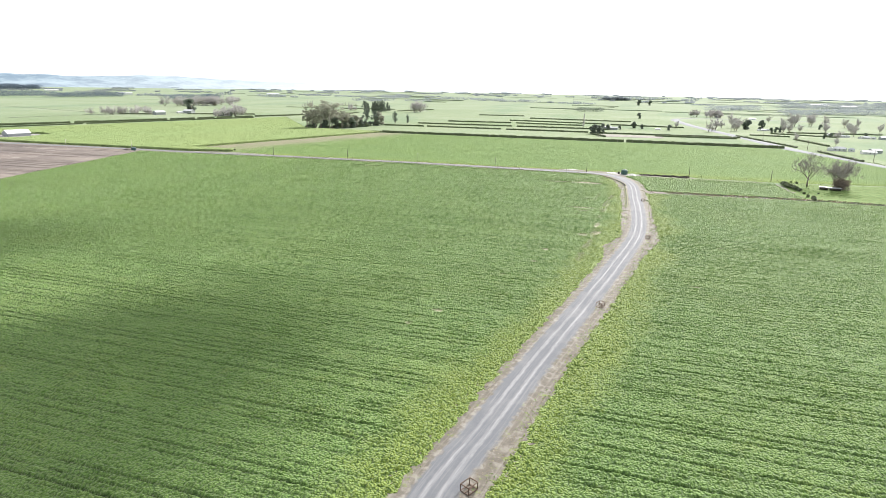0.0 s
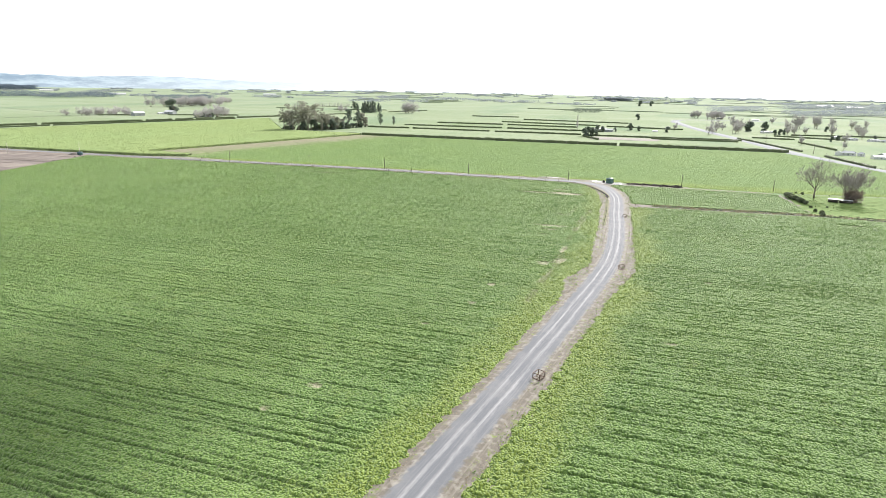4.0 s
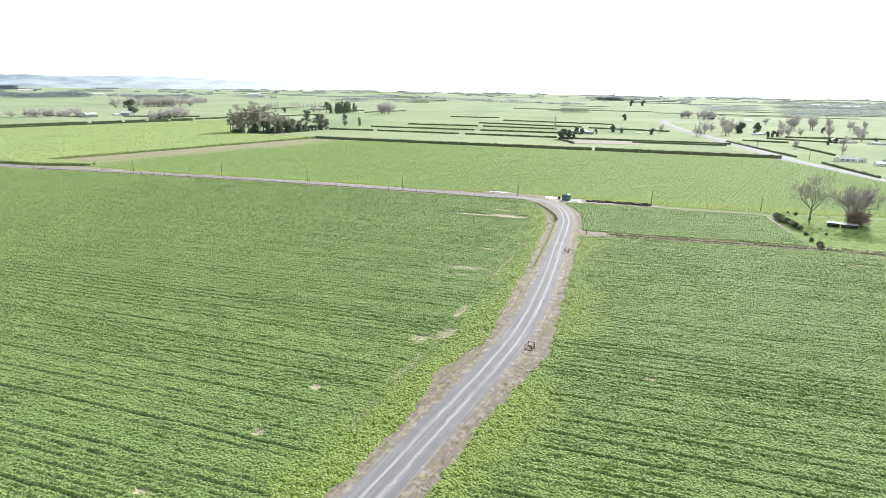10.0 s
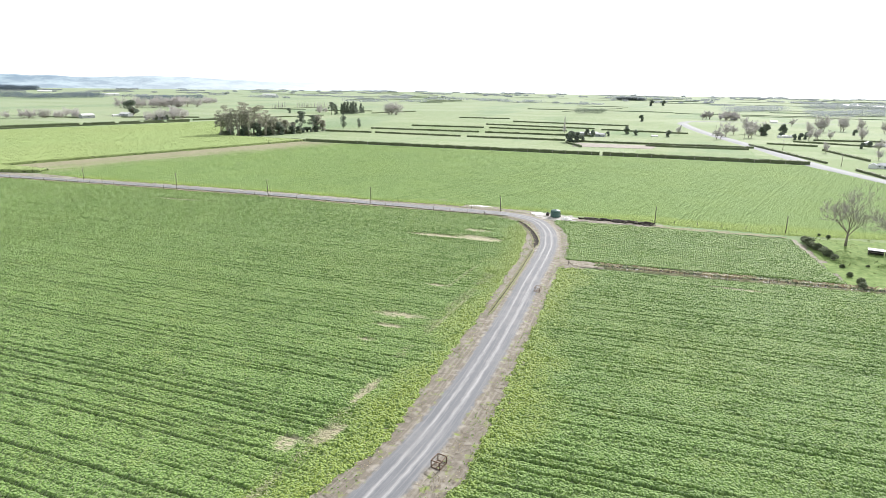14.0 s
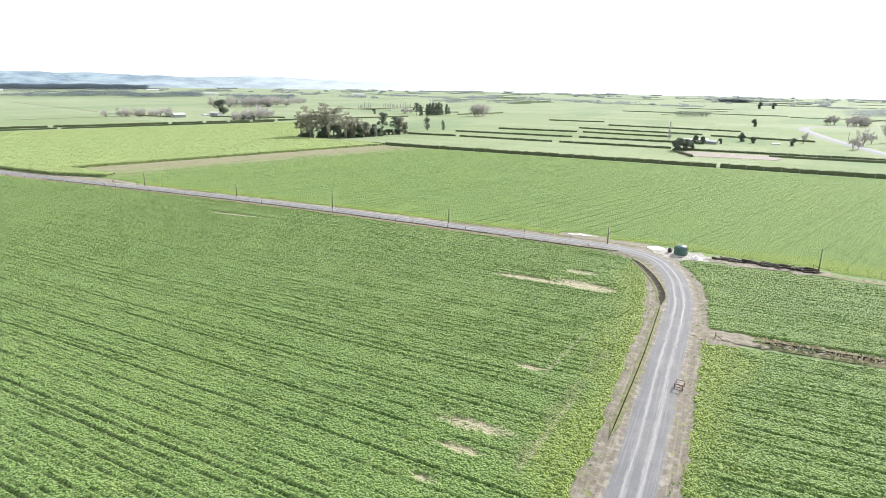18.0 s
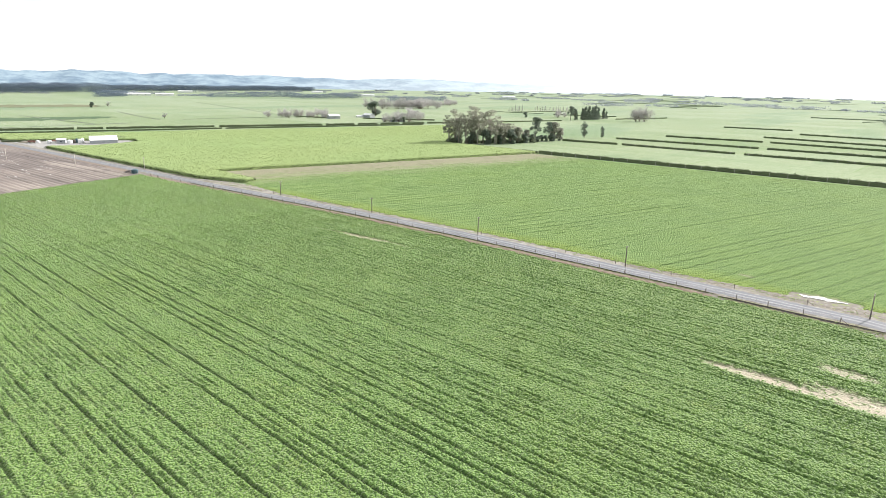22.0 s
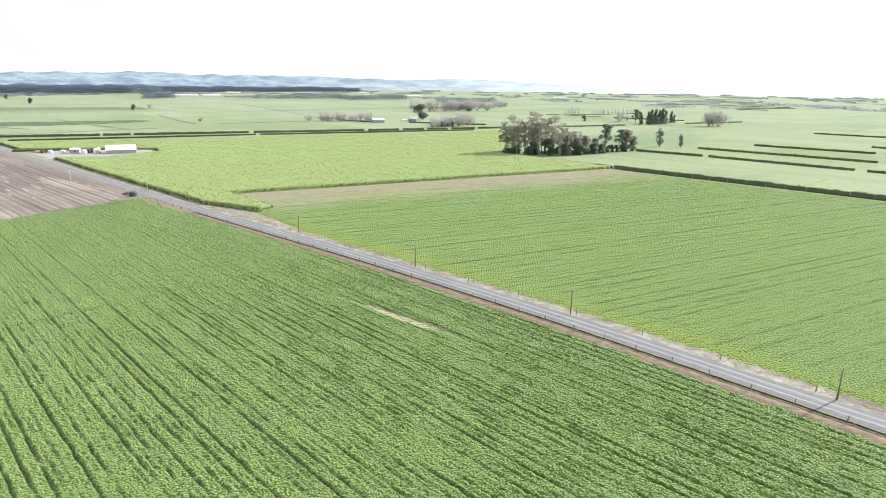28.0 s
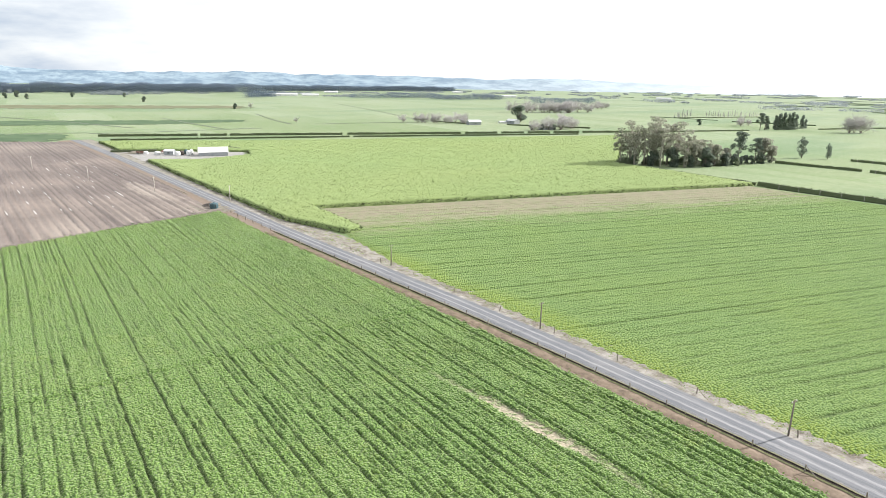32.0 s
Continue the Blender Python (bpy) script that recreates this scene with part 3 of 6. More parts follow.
def row_crop(X, Y, rows, gap_track, spacing=1.7, height=0.62, seed=1, width=0.16):
    """Heights of a closed crop: bushy plants, with dark broken furrows between the drilled beds."""
    along = X if rows is Y else Y
    drift = (value_noise(along * 0.03, rows * 0.02, seed + 3) - 0.5) * 0.5 + (value_noise(along * 0.5, rows * 0.3, seed + 4) - 0.5) * 0.16
    u = (rows + drift) / spacing
    bed = np.round(u)
    strong = 0.55 * value_noise(bed * 7.7, bed * 3.1, seed) + 0.30 * value_noise(along * 0.035 + bed * 5.3, bed * 2.1, seed + 1) + 0.35 * value_noise(along * 0.45 + bed * 5.3, bed * 2.1, seed + 2)
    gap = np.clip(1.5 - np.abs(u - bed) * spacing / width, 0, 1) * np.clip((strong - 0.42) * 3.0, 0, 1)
    v = (rows + drift) * 2 / spacing
    drill = np.round(v)
    small = np.clip(1.3 - np.abs(v - drill) * spacing / 2 / width, 0, 1) * np.clip((value_noise(along * 0.22 + drill * 3.7, drill * 1.3, seed + 5) - 0.55) * 2.5, 0, 0.5)
    gap = np.maximum(gap, small)
    ridge = 0.5 - 0.5 * np.cos(2 * math.pi * v)
    plants = value_noise(X * 2.5, Y * 2.9, seed + 7) * 0.5 + value_noise(X * 3.9, Y * 4.5, seed + 8) * 0.5
    plants = np.clip((plants - 0.2) * 1.6, 0, 1)
    big = value_noise(X * 0.08, Y * 0.08, seed + 9)
    field = height * (0.36 + 0.10 * ridge + 0.40 * plants) * (0.84 + 0.32 * big) * (1 - 0.92 * gap)
    loose = height * (0.02 + 1.0 * plants)
    lush = np.clip((8.0 + 7 * value_noise(X * 0.06, Y * 0.06, seed + 11) + 4 * value_noise(X * 0.4, Y * 0.4, seed + 12) - gap_track) / 6, 0, 1)
    return field * (1 - lush) + loose * 0.75 * lush, lush, gap


def spots(X, Y, seed=3):
    bare = np.zeros(X.shape)
    ragged = 0.45 + 0.9 * value_noise(X * 1.3, Y * 1.3, seed) + 0.7 * value_noise(X * 3.1, Y * 3.1, seed + 1)
    for s in BARE_SPOTS:
        thin_ = 0.4 if min(s[2], s[3]) < 0.7 else 0.8 if max(s[2], s[3]) < 7.0 else 0.95
        bare = np.maximum(bare, thin_ * np.clip((1.35 - ellipse(X, Y, *s) * ragged) * 1.1, 0, 1))
    return bare


BLADES = 9.0


def taper(keep):
    """1 inside a sheet, falling to 0 at its outline."""
    t, k = np.zeros(keep.shape), keep.copy()
    for _ in range(3):
        t += k
        k = k & np.roll(k, 1, 0) & np.roll(k, -1, 0) & np.roll(k, 1, 1) & np.roll(k, -1, 1)
    return np.clip((t - 1) / 2, 0, 1)



def crop_sheet(name, x0, x1, y0, y1, dx, dy, keep_fn, edge, label, lush_line):
    X, Y = np.meshgrid(np.arange(x0, x1, dx), np.arange(y0, y1, dy))
    far = line_gap(lush_line, X, Y)
    keep = keep_fn(X, Y) & (line_gap(TRACK, X, Y) > edge(X, Y) - 0.3)
    Z, lush, gap = row_crop(X, Y, Y, far)
    near_edge = line_gap(TRACK, X, Y) - edge(X, Y)
    Z = Z * taper(keep) * np.clip(near_edge / 0.5 + 0.3, 0, 1)
    bare = spots(X, Y)
    # low spots and row gaps get painted shade
    furrow_dark = np.maximum(np.clip((0.15 - Z) / 0.10, 0, 1) * 0.6, gap * 0.85)
    if dx < 0.55:
        rng = np.random.default_rng(int(abs(x0) + 3 * abs(y0)))
        n = int((x1 - x0) * (y1 - y0) * BLADES)
        px, py = rng.uniform(x0, x1, n), rng.uniform(y0, y1, n)
        ok = keep_fn(px, py)
        px, py = px[ok], py[ok]
        ok = (line_gap(TRACK, px, py) > edge(px, py) - 0.3) & (rng.random(len(px)) > spots(px, py) * 1.1)
        px, py = px[ok], py[ok]
        pz, _, pg = row_crop(px, py, py, line_gap(lush_line, px, py))
        ok = (pz > 0.25) & (pg < 0.3)
        px, py, pz = px[ok], py[ok], pz[ok]
        pl = row_crop(px, py, py, line_gap(lush_line, px, py))[1] > rng.random(len(px)) * 0.7 + 0.05
        few = rng.random(len(px)) < 0.85
        for sel, mat_, lab in ((~pl, M_BLADE, "upright green leaves standing over the row crop"), (pl & few, M_LUSH, "yellow-green weedy growth along the crop edge")):
            if sel.sum() > 50:
                tagged(new("crop_leaf_layer", leaf_mesh("crop_leaf_layer", np.stack([px, py, pz + 0.03], 1)[sel], 0.22, mat_, rng, 1.2)), lab, "crop", kind="stuff")
    Z = Z * (1 - 0.85 * bare) + 0.05
    bare = np.clip((bare * np.clip(2.8 * value_noise(X * 2.5, Y * 2.5, 21) - 0.25, 0.15, 1)), 0, 1)
    return tagged(new(name, grid_mesh(name, X, Y, Z, keep, M_CROP, {"lush": lush, "bare": bare, "furrow_dark": furrow_dark * (1 - lush)})), label, "crop", kind="stuff")


def west_edge(X, Y):
    ragged = value_noise(X * 0.9, Y * 0.9, 31) * 1.0
    bank = 2.6 * np.clip(1 - np.abs(Y + 158) / 14, 0, 1)
    return np.where(Y > -14 - 0.068 * np.maximum(0, -45 - X), 5.5, 3.7 + bank + 1.5 * np.clip((Y + 140) / 12, 0, 1) + 0.6 * np.clip((Y + 58) / 15, 0, 1)) + ragged


def east_edge(X, Y):
    return 4.4 + 2.2 * np.clip(1 - np.abs(Y + 146) / 24, 0, 1) + value_noise(X * 0.9, Y * 0.9, 33) * 1.0


def in_west(X, Y):
    return inside([(-226, -20), (-208, -82), (-113, -400), (48, -400), (54, -330), (60, -270), (66, -225), (78, -140), (77, -80), (70, -18), (50, -4), (-45, -4), (-131, -9)], X, Y)


VIEW_LINE = 0.72     # the near, finely built part of the crop lies north-east of this slope


def near_west(X, Y):
    return in_west(X, Y) & (Y > -345 + (80 - X) * VIEW_LINE)


def rest_west(X, Y):
    return in_west(X, Y) & (Y < -344 + (80 - X) * VIEW_LINE)


crop_sheet("crop_field", -110, 80, -300, -4, 0.26, 0.21, near_west, west_edge,
           "dense green leafy row crop beside the gravel track", SOUTH_TRACK)
crop_sheet("crop_field", -228, -109.5, -240, -4, 0.5, 0.28, near_west, west_edge,
           "dense green leafy row crop reaching the tilled soil", SOUTH_TRACK)
crop_sheet("crop_field", -228, 60, -400, -60, 1.2, 0.375, rest_west, west_edge,
           "dense green leafy row crop in long straight rows", SOUTH_TRACK)
EAST = [(50, -400), (60, -268), (68, -215), (78, -147), (78, -100), (76, -60.2), (90, -58.6), (146, -53.5), (330, -56), (330, -400)]


def near_east(X, Y):
    return inside(EAST, X, Y) & (X < 92 + 0.32 * (Y + 330))


def rest_east(X, Y):
    return inside(EAST, X, Y) & (X > 91.5 + 0.32 * (Y + 330))


crop_sheet("crop_field", 56, 185, -300, -52, 0.27, 0.21, near_east, east_edge,
           "dense green leafy row crop on the far side of the track", SOUTH_TRACK)
crop_sheet("crop_field", 78, 330, -400, -52, 1.5, 0.375, rest_east, east_edge,
           "green leafy row crop reaching a field ditch", SOUTH_TRACK)
crop_sheet("crop_field", -40, 60, -400, -299.6, 1.2, 0.375, lambda X, Y: in_west(X, Y) & ~rest_west(X, Y), west_edge,
           "dense green leafy row crop beside the southern track", SOUTH_TRACK)
crop_sheet("crop_field", 50, 110, -400, -299.6, 1.2, 0.375, near_east, east_edge,
           "dense green leafy row crop across the southern track", SOUTH_TRACK)
SMALL = [(74, -53.2), (90, -52.2), (143.5, -48.4), (139, -5.5), (100, -5.2), (70, -6.5)]
crop_sheet("crop_field", 68, 146, -54, -3, 0.36, 0.25, lambda X, Y: inside(SMALL, X, Y), lambda X, Y: 5.0 + 0.9 * value_noise(X * 0.9, Y * 0.9, 35),
           "small square of green row crop between ditch and rubble", [(500, 500), (501, 501)])

# the northern crop, drilled at a slant to the track, with a thin ploughed-looking strip along the tall crop
ROW = Vector((0.277, 0.961)).normalized()
NORTH = [(-214, 5), (-158, 200), (-30, 202.6), (100, 205.2), (180, 207.2), (205, 134), (228, 60), (240, 20), (140, 0.5), (101, 1), (60, 6), (0, 2), (-45, 2), (-140, -3)]
s_, r_ = np.meshgrid(np.arange(-80, 280, 0.9), np.arange(-260, 260, 0.375))
NX = s_ * ROW.x + r_ * ROW.y
NY = s_ * ROW.y - r_ * ROW.x
n_keep = inside(NORTH, NX, NY) & (line_gap(WEST_ROAD, NX, NY) > 4.0 + 1.2 * value_noise(NX * 0.5, NY * 0.5, 41)) & (line_gap([(45, 0), (66, 1.5)], NX, NY) > 5.5) & (line_gap([(66, 1.5), (101, -0.5)], NX, NY) > 3.4) & (ellipse(NX, NY, 41.2, 7.4, 6.6, 1.9) > 1)
n_far = line_gap(WEST_ROAD + [(139, 4), (240, 10)], NX, NY)
nz, _, n_gap = row_crop(NX, NY, r_, np.full(NX.shape, 999.0), 4.2, 0.45, 51, 0.36)
n_lush = 0.85 * np.clip((6 + 6 * value_noise(NX * 0.05, NY * 0.05, 52) - np.abs(n_far - 4)) / 6, 0, 1)
n_edge = line_gap([(-214, 5), (-158, 203)], NX, NY)
in_row = 0.5 + 0.5 * np.cos(2 * math.pi * r_ / 1.5)
thin = np.clip((56 - n_edge) / 36 - 0.38 * value_noise(s_ * 0.03, r_ * 0.35, 53), 0, 1)
n_bare = np.clip(thin * 1.9 - in_row * (1.6 - thin) * (0.4 + 1.2 * value_noise(s_ * 0.15, r_ * 1.33, 54)), 0, 1) * (0.45 + 0.5 * value_noise(s_ * 0.8, r_ * 1.33, 55))
n_bare = np.clip(np.maximum(spots(NX, NY), n_bare), 0, 1)
n_east = np.clip((NX + 20) / 120, 0, 1)
# dark lines put into the colour: furrow soil and the rows' shaded sides
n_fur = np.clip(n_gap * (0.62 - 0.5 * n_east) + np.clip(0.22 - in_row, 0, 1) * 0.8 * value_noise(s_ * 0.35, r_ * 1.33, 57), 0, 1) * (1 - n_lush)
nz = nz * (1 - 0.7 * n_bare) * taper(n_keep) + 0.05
tagged(new("crop_field", grid_mesh("crop_field", NX, NY, nz, n_keep, M_NORTH, {"lush": n_lush, "bare": n_bare, "furrow_dark": n_fur})),
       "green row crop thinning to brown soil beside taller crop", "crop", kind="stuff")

# tall crop
TALL = [(-174, 2.2), (-176, 8), (-213, 9), (-158, 203), (-240, 207), (-365, 372), (-375, 328), (-452, 72), (-488, -8), (-492, -23), (-436, -20), (-428, -4),
        (-394, 46), (-372, 40), (-362, 10), (-374, -15), (-300, -12), (-200, -7)]
tx, ty = np.meshgrid(np.arange(-525, -150, 0.9), np.arange(-32, 395, 0.8))
t_rim = line_gap(TALL + TALL[:1], tx, ty) * np.where(inside(TALL, tx, ty), 1, -1)
t_keep = t_rim > -1.0
tz = (1.15 + 0.55 * value_noise(tx * 1.1, ty * 1.1, 61) + 0.12 * value_noise(tx * 0.31, ty * 0.31, 62)) * np.clip(t_rim / 0.35 + 0.2, -0.05, 1)
t_lush = value_noise(tx * 0.02, ty * 0.02, 63)
tagged(new("tall_crop", grid_mesh("tall_crop", tx, ty, tz, t_keep, M_MAIZE, {"lush": t_lush * 0.6})),
       "tall yellow-green crop with a dense uneven top", "crop", kind="stuff")
rim = Buf()
for (ax, ay), (bx, by) in zip(TALL, TALL[1:] + TALL[:1]):
    n = int(math.hypot(bx - ax, by - ay) * 9)
    t = RNG.uniform(0, 1, n)
    rim.quads(np.stack([ax + (bx - ax) * t + RNG.normal(0, 0.35, n), ay + (by - ay) * t + RNG.normal(0, 0.35, n), RNG.uniform(0.05, 1.25, n)], 1), 0.5)
rng_n = np.random.default_rng(405)
px, py = rng_n.uniform(-495, -155, 90000), rng_n.uniform(-25, 375, 90000)
ok = inside(TALL, px, py) & (value_noise(px * 0.25, py * 0.25, 64) > 0.25)
tagged(new("crop_leaf_layer", leaf_mesh("crop_leaf_layer", np.stack([px, py, 1.50 + 0.2 * rng_n.random(90000)], 1)[ok], 0.5, M_STALK, rng_n, 1.8)),
       "yellow-green leaf tips over the tall crop", "crop", kind="stuff")
single("tall_crop_edge", rim, M_RIM, "leafy edge of the tall crop, darkened as its shaded side", "crop", kind="stuff")

# bare tilled field with furrows
TILLED = [(-226.5, -21.5), (-207, -84), (-112, -400), (-560, -400), (-640, -290), (-505, -38), (-412, -31), (-300, -23)]
bx_, by_ = np.meshgrid(np.arange(-640, -110, 1.6), np.arange(-400, -18, 0.5))
b_keep = inside(TILLED, bx_, by_) & (line_gap(WEST_ROAD, bx_, by_) > 4.6)
b_row = by_ - 0.062 * bx_
b_line = np.floor(b_row / 2.5 + 0.5)
b_deep = value_noise(b_line * 5.3, bx_ * 0.004, 72) > 0.66
bz = 0.05 + np.where(b_deep, 0.45, 0.22) * (0.5 + 0.5 * np.cos(2 * math.pi * b_row / 2.5)) + 0.12 * value_noise(bx_ * 1.1, by_ * 1.1, 71)
b_dark = np.clip(1.5 - np.abs(b_row / 2.5 + 0.5 - np.round(b_row / 2.5 + 0.5)) * 2.5 / 0.45, 0, 1) * np.clip((0.6 * value_noise(b_line * 9.1, b_line * 0, 75) + 0.5 * value_noise(b_line * 3.3, bx_ * 0.02, 76) - 0.42) * 3.5, 0, 1)
b_pale = np.clip(1.3 - ellipse(bx_, by_, -276, -32.5, 30, 5.5, 9) * (0.4 + 1.2 * value_noise(bx_ * 0.2, by_ * 0.6, 73)), 0, 1)
b_side = line_gap([(-226, -22), (-208, -82), (-150, -280)], bx_, by_)
b_pale = np.maximum(b_pale, 0.75 * np.clip((34 - b_side) / 30, 0, 1) * np.clip(1.7 * value_noise(bx_ * 0.03, b_row * 0.45, 74) - 0.35, 0, 1))
tagged(new("tilled_field", grid_mesh("tilled_field", bx_, by_, bz, b_keep, M_TILLED, {"bare": b_pale, "furrow_dark": b_dark})), "bare brown tilled soil with straight furrows", "field", kind="structure")


# flat white strips laid along some of the furrows
wet = Buf()
for k in range(44):
    wx, L = RNG.uniform(-400, -250), RNG.uniform(3.0, 9.0)
    wy = RNG.uniform(-95, -34) if k % 3 else RNG.uniform(-60, -44)
    wy = round((wy - 0.062 * wx) / 2.5) * 2.5 + 1.25 + 0.062 * wx
    if inside(TILLED, np.array([wx, wx + L]), np.array([wy, wy])).all():
        wet.add([(wx, wy - 0.15, 0.36), (wx + L, wy - 0.11 + 0.062 * L, 0.36), (wx + L * 0.9, wy + 0.13 + 0.062 * L, 0.36), (wx + L * 0.1, wy + 0.10, 0.36)], [(0, 1, 2, 3)])
single("dry_crust", wet, M_LIME, "white strips along the furrows", "soil", kind="stuff")


tagged(new("field_edge", ribbon("field_edge", [(-227.5, -19.5), (-216, -54), (-207, -84), (-160, -242), (-112, -402)], [-2.2, -1.4, 0, 1.4, 2.2], [0.02, 0.24, 0.34, 0.26, 0.02], M_TILLED, 0.8, 0.22)),
       "bare brown ridge between crop and tilled soil", "field edge", kind="structure")


def sheet(name, poly, z, mat, label, category, step=1.0, amp=0.05, ragged=1.0, seed=80):
    """A low uneven patch of ground with a ragged outline."""
    xs, ys = [p[0] for p in poly], [p[1] for p in poly]
    X, Y = np.meshgrid(np.arange(min(xs) - 2, max(xs) + 2, step), np.arange(min(ys) - 2, max(ys) + 2, step))
    JX, JY = X + ragged * (value_noise(X * 0.5, Y * 0.5, seed) - 0.5) * 2, Y + ragged * (value_noise(X * 0.5, Y * 0.5, seed + 1) - 0.5) * 2
    Z = z + amp * value_noise(X * 0.8, Y * 0.8, seed + 2)
    return tagged(new(name, grid_mesh(name, X, Y, Z, inside(poly, JX, JY), mat, {})), label, category, kind="structure")


sheet("yard", [(-440, -30), (-428, -8), (-396, 44), (-374, 40), (-362, 10), (-372, -20), (-372, -27), (-400, -29)], 0.06, M_YARD, "pale gravel yard round a long shed", "yard")
sheet("turning_pad", [(60, -1.5), (61, 4), (66, 5), (73, 3.2), (77, 1.5), (76.5, -4.5), (71, -6)], 0.14, M_YARD, "pale gravel pad at the bend of the track", "yard", 0.35, 0.05, 1.8)
sheet("dirt_pad", [(-242, -29), (-224, -27), (-222, -15), (-240, -16)], 0.16, M_DIRT, "bare dirt beside the track and tank", "yard", 0.6, 0.15)
sheet("dirt_path", [(137, -48), (146, -54), (147, -48), (140.5, -4), (136.5, -6)], 0.05, M_DIRT, "worn bare strip beside a row of shrubs", "path", 0.6, 0.06)
sheet("dirt_path", [(77, -58.6), (90, -57.5), (90, -51), (80, -51)], 0.10, M_DIRT, "bare crossing where the ditch meets the track", "path", 0.4, 0.12, 2.2)
sheet("dirt_path", [(76, -5), (104, -4.6), (104, 1.0), (76, 2.5)], 0.09, M_DIRT, "bare dark soil under the burnt logs", "path", 0.5, 0.1, 1.5)
sheet("grass_path", [(99, -4.6), (139, -4.2), (139, -1.2), (99, -1.0)], 0.08, M_BANK, "dry pale grass headland beside the crop", "path", 0.7, 0.15)
sheet("stockyard", [(36, 260), (94, 268), (98, 298), (34, 296)], 0.12, M_YARDSOIL, "bare brown stockyard between hedges", "yard", 1.5, 0.1)
sheet("puddle", [(36.5, 6.2), (44, 6.6), (46.5, 8.2), (40, 8.6), (36, 7.6)], 0.16, M_LIME, "pale dried-out puddle at the edge of the crop", "puddle", 0.4, 0.02, 0.5)


def ditch(pts, label, width=1.0, bank=2.2, soil=None, low=0.03):
    """Wet bottom, its black colour standing for deep shade, with raised, shaggy banks."""
    d = thing("field_ditch", label, "ditch", kind="structure")
    crest = low + 0.06 + 0.08 * bank
    part("bottom", ribbon("bottom", pts, [-width, -0.55 * width, 0.55 * width, width], [crest, low, low, crest], M_MUD, 0.8, 0.06, 4.0), None, d)
    part("bank", ribbon("bank", pts, [-width - bank, -width - bank * 0.5, -width - 0.02], [low + 0.03, crest * 0.9, crest + 0.01], soil or M_BANK, 0.6, 0.12, 4.0), None, d)
    part("bank", ribbon("bank", pts, [width + 0.02, width + bank * 0.5, width + bank], [crest + 0.01, crest * 0.9, low + 0.03], soil or M_BANK, 0.6, 0.12, 4.0), None, d)
    return d


ditch([(88, -55), (105, -53.8), (146, -51.3), (160, -51.5), (240, -53.5), (330, -56)], "narrow dark ditch with dry grass banks", 0.85, 1.5, low=0.08)
ditch([(59.0, -12.2), (61.0, -14.8), (66.2, -25.0), (69.8, -35.5), (71.0, -43.8)], "deep dark drain cut along the inside of the bend", 0.66, 0.5, low=0.17)
ditch([(70.9, -44), (71.4, -52), (72.4, -72), (73.1, -98)], "narrow dark drain beside the straight of the track", 0.07, 0.5, low=0.17)
ditch([(54.2, -5.9), (50, -6.6), (40, -6.9), (24, -6.8)], "open end of a dark drain beside the track", 0.6, 0.6, low=0.17)
ditch([(23, -5.9), (0, -6.0), (-45, -6.1), (-92, -8.1), (-131, -11.1), (-188, -15.7)], "ragged dark scarp along the edge of the track", 0.26, 0.3, M_BANK, 0.21)
tagged(new("dirt_strip", ribbon("dirt_strip", [(23, -7.4), (0, -7.5), (-45, -7.6), (-92, -9.6), (-131, -12.6), (-188, -17.2)], [-1.2, -0.8, 0, 0.8, 1.2], [0.08, 0.19, 0.22, 0.19, 0.08], M_REDDIRT, 0.6, 0.12)),
       "red-brown bare dirt strip under the roadside fence", "dirt", kind="structure")
ditch([(-262, -21.8), (-292, -24.5), (-346, -29), (-412, -33.6)], "dark drain between the track and tilled soil", 0.6, 0.7, M_DIRT)
ditch([(-221, -25.5), (-236, -28.5), (-254, -30.5)], "short dark drain beside the tank", 0.5, 0.8, M_DIRT)

for line_ in ([(-761, 73), (-670, 78), (-584, 87)], [(-809, 197), (-700, 176), (-617, 165)], [(-1112, 461), (-860, 398), (-636, 333)], [(-572, -20), (-570, 26), (-577, 121)],
              [(-609, 187), (-604, 270), (-596, 351)], [(-592, -77), (-580, -20)], [(-900, -120), (-760, -40), (-620, 20)]):
    tagged(new("field_drain", ribbon("field_drain", line_, [-1.6, -0.8, 0.8, 1.6], [0.02, 0.35, 0.35, 0.02], M_FARHEDGE, 3.0, 0.5)), "rough grassy drain across the pasture", "drain", kind="structure")

water = tagged(new("drain_water", ribbon("drain_water", [(-152, 202.6), (-30, 205.6), (62, 207.4), (186, 210.0)], [-0.8, 0.8], [0.12, 0.12], M_WATER, 4.0)),
               "still water in a long straight drain beside a hedge", "water", kind="structure")

# tufts and litter on the verges
c_line = smooth_line(TRACK[1:22], 0.5)
d_line = np.gradient(c_line, axis=0)
d_line /= np.linalg.norm(d_line, axis=1)[:, None]
for mat_, count, lo, hi, leaf_, lab in ((M_BLADE, 14000, 3.4, 6.2, 0.17, "green grass tufts on the track verges"), (M_STRAW, 20000, 2.8, 6.6, 0.15, "dry straw-coloured grass on the track verges")):
    k = RNG.integers(0, len(c_line), count)
    side = np.where(RNG.random(count) < 0.5, -1, 1)
    off = side * (lo + (hi - lo) * RNG.random(count) ** 0.8)
    px = c_line[k, 0] + d_line[k, 1] * off + RNG.normal(0, 0.2, count)
    py = c_line[k, 1] - d_line[k, 0] * off + RNG.normal(0, 0.2, count)
    ok = (value_noise(px * 0.5, py * 0.5, 7 if mat_ is M_BLADE else 8) > 0.48) & ((px > 45) | (off > 0) | (RNG.random(count) < 0.25))
    single("verge_grass", Buf().quads(np.stack([px, py, 0.12 + 0.12 * RNG.random(count)], 1)[ok], leaf_), mat_, lab, "grass", kind="stuff")
n_t = 26000
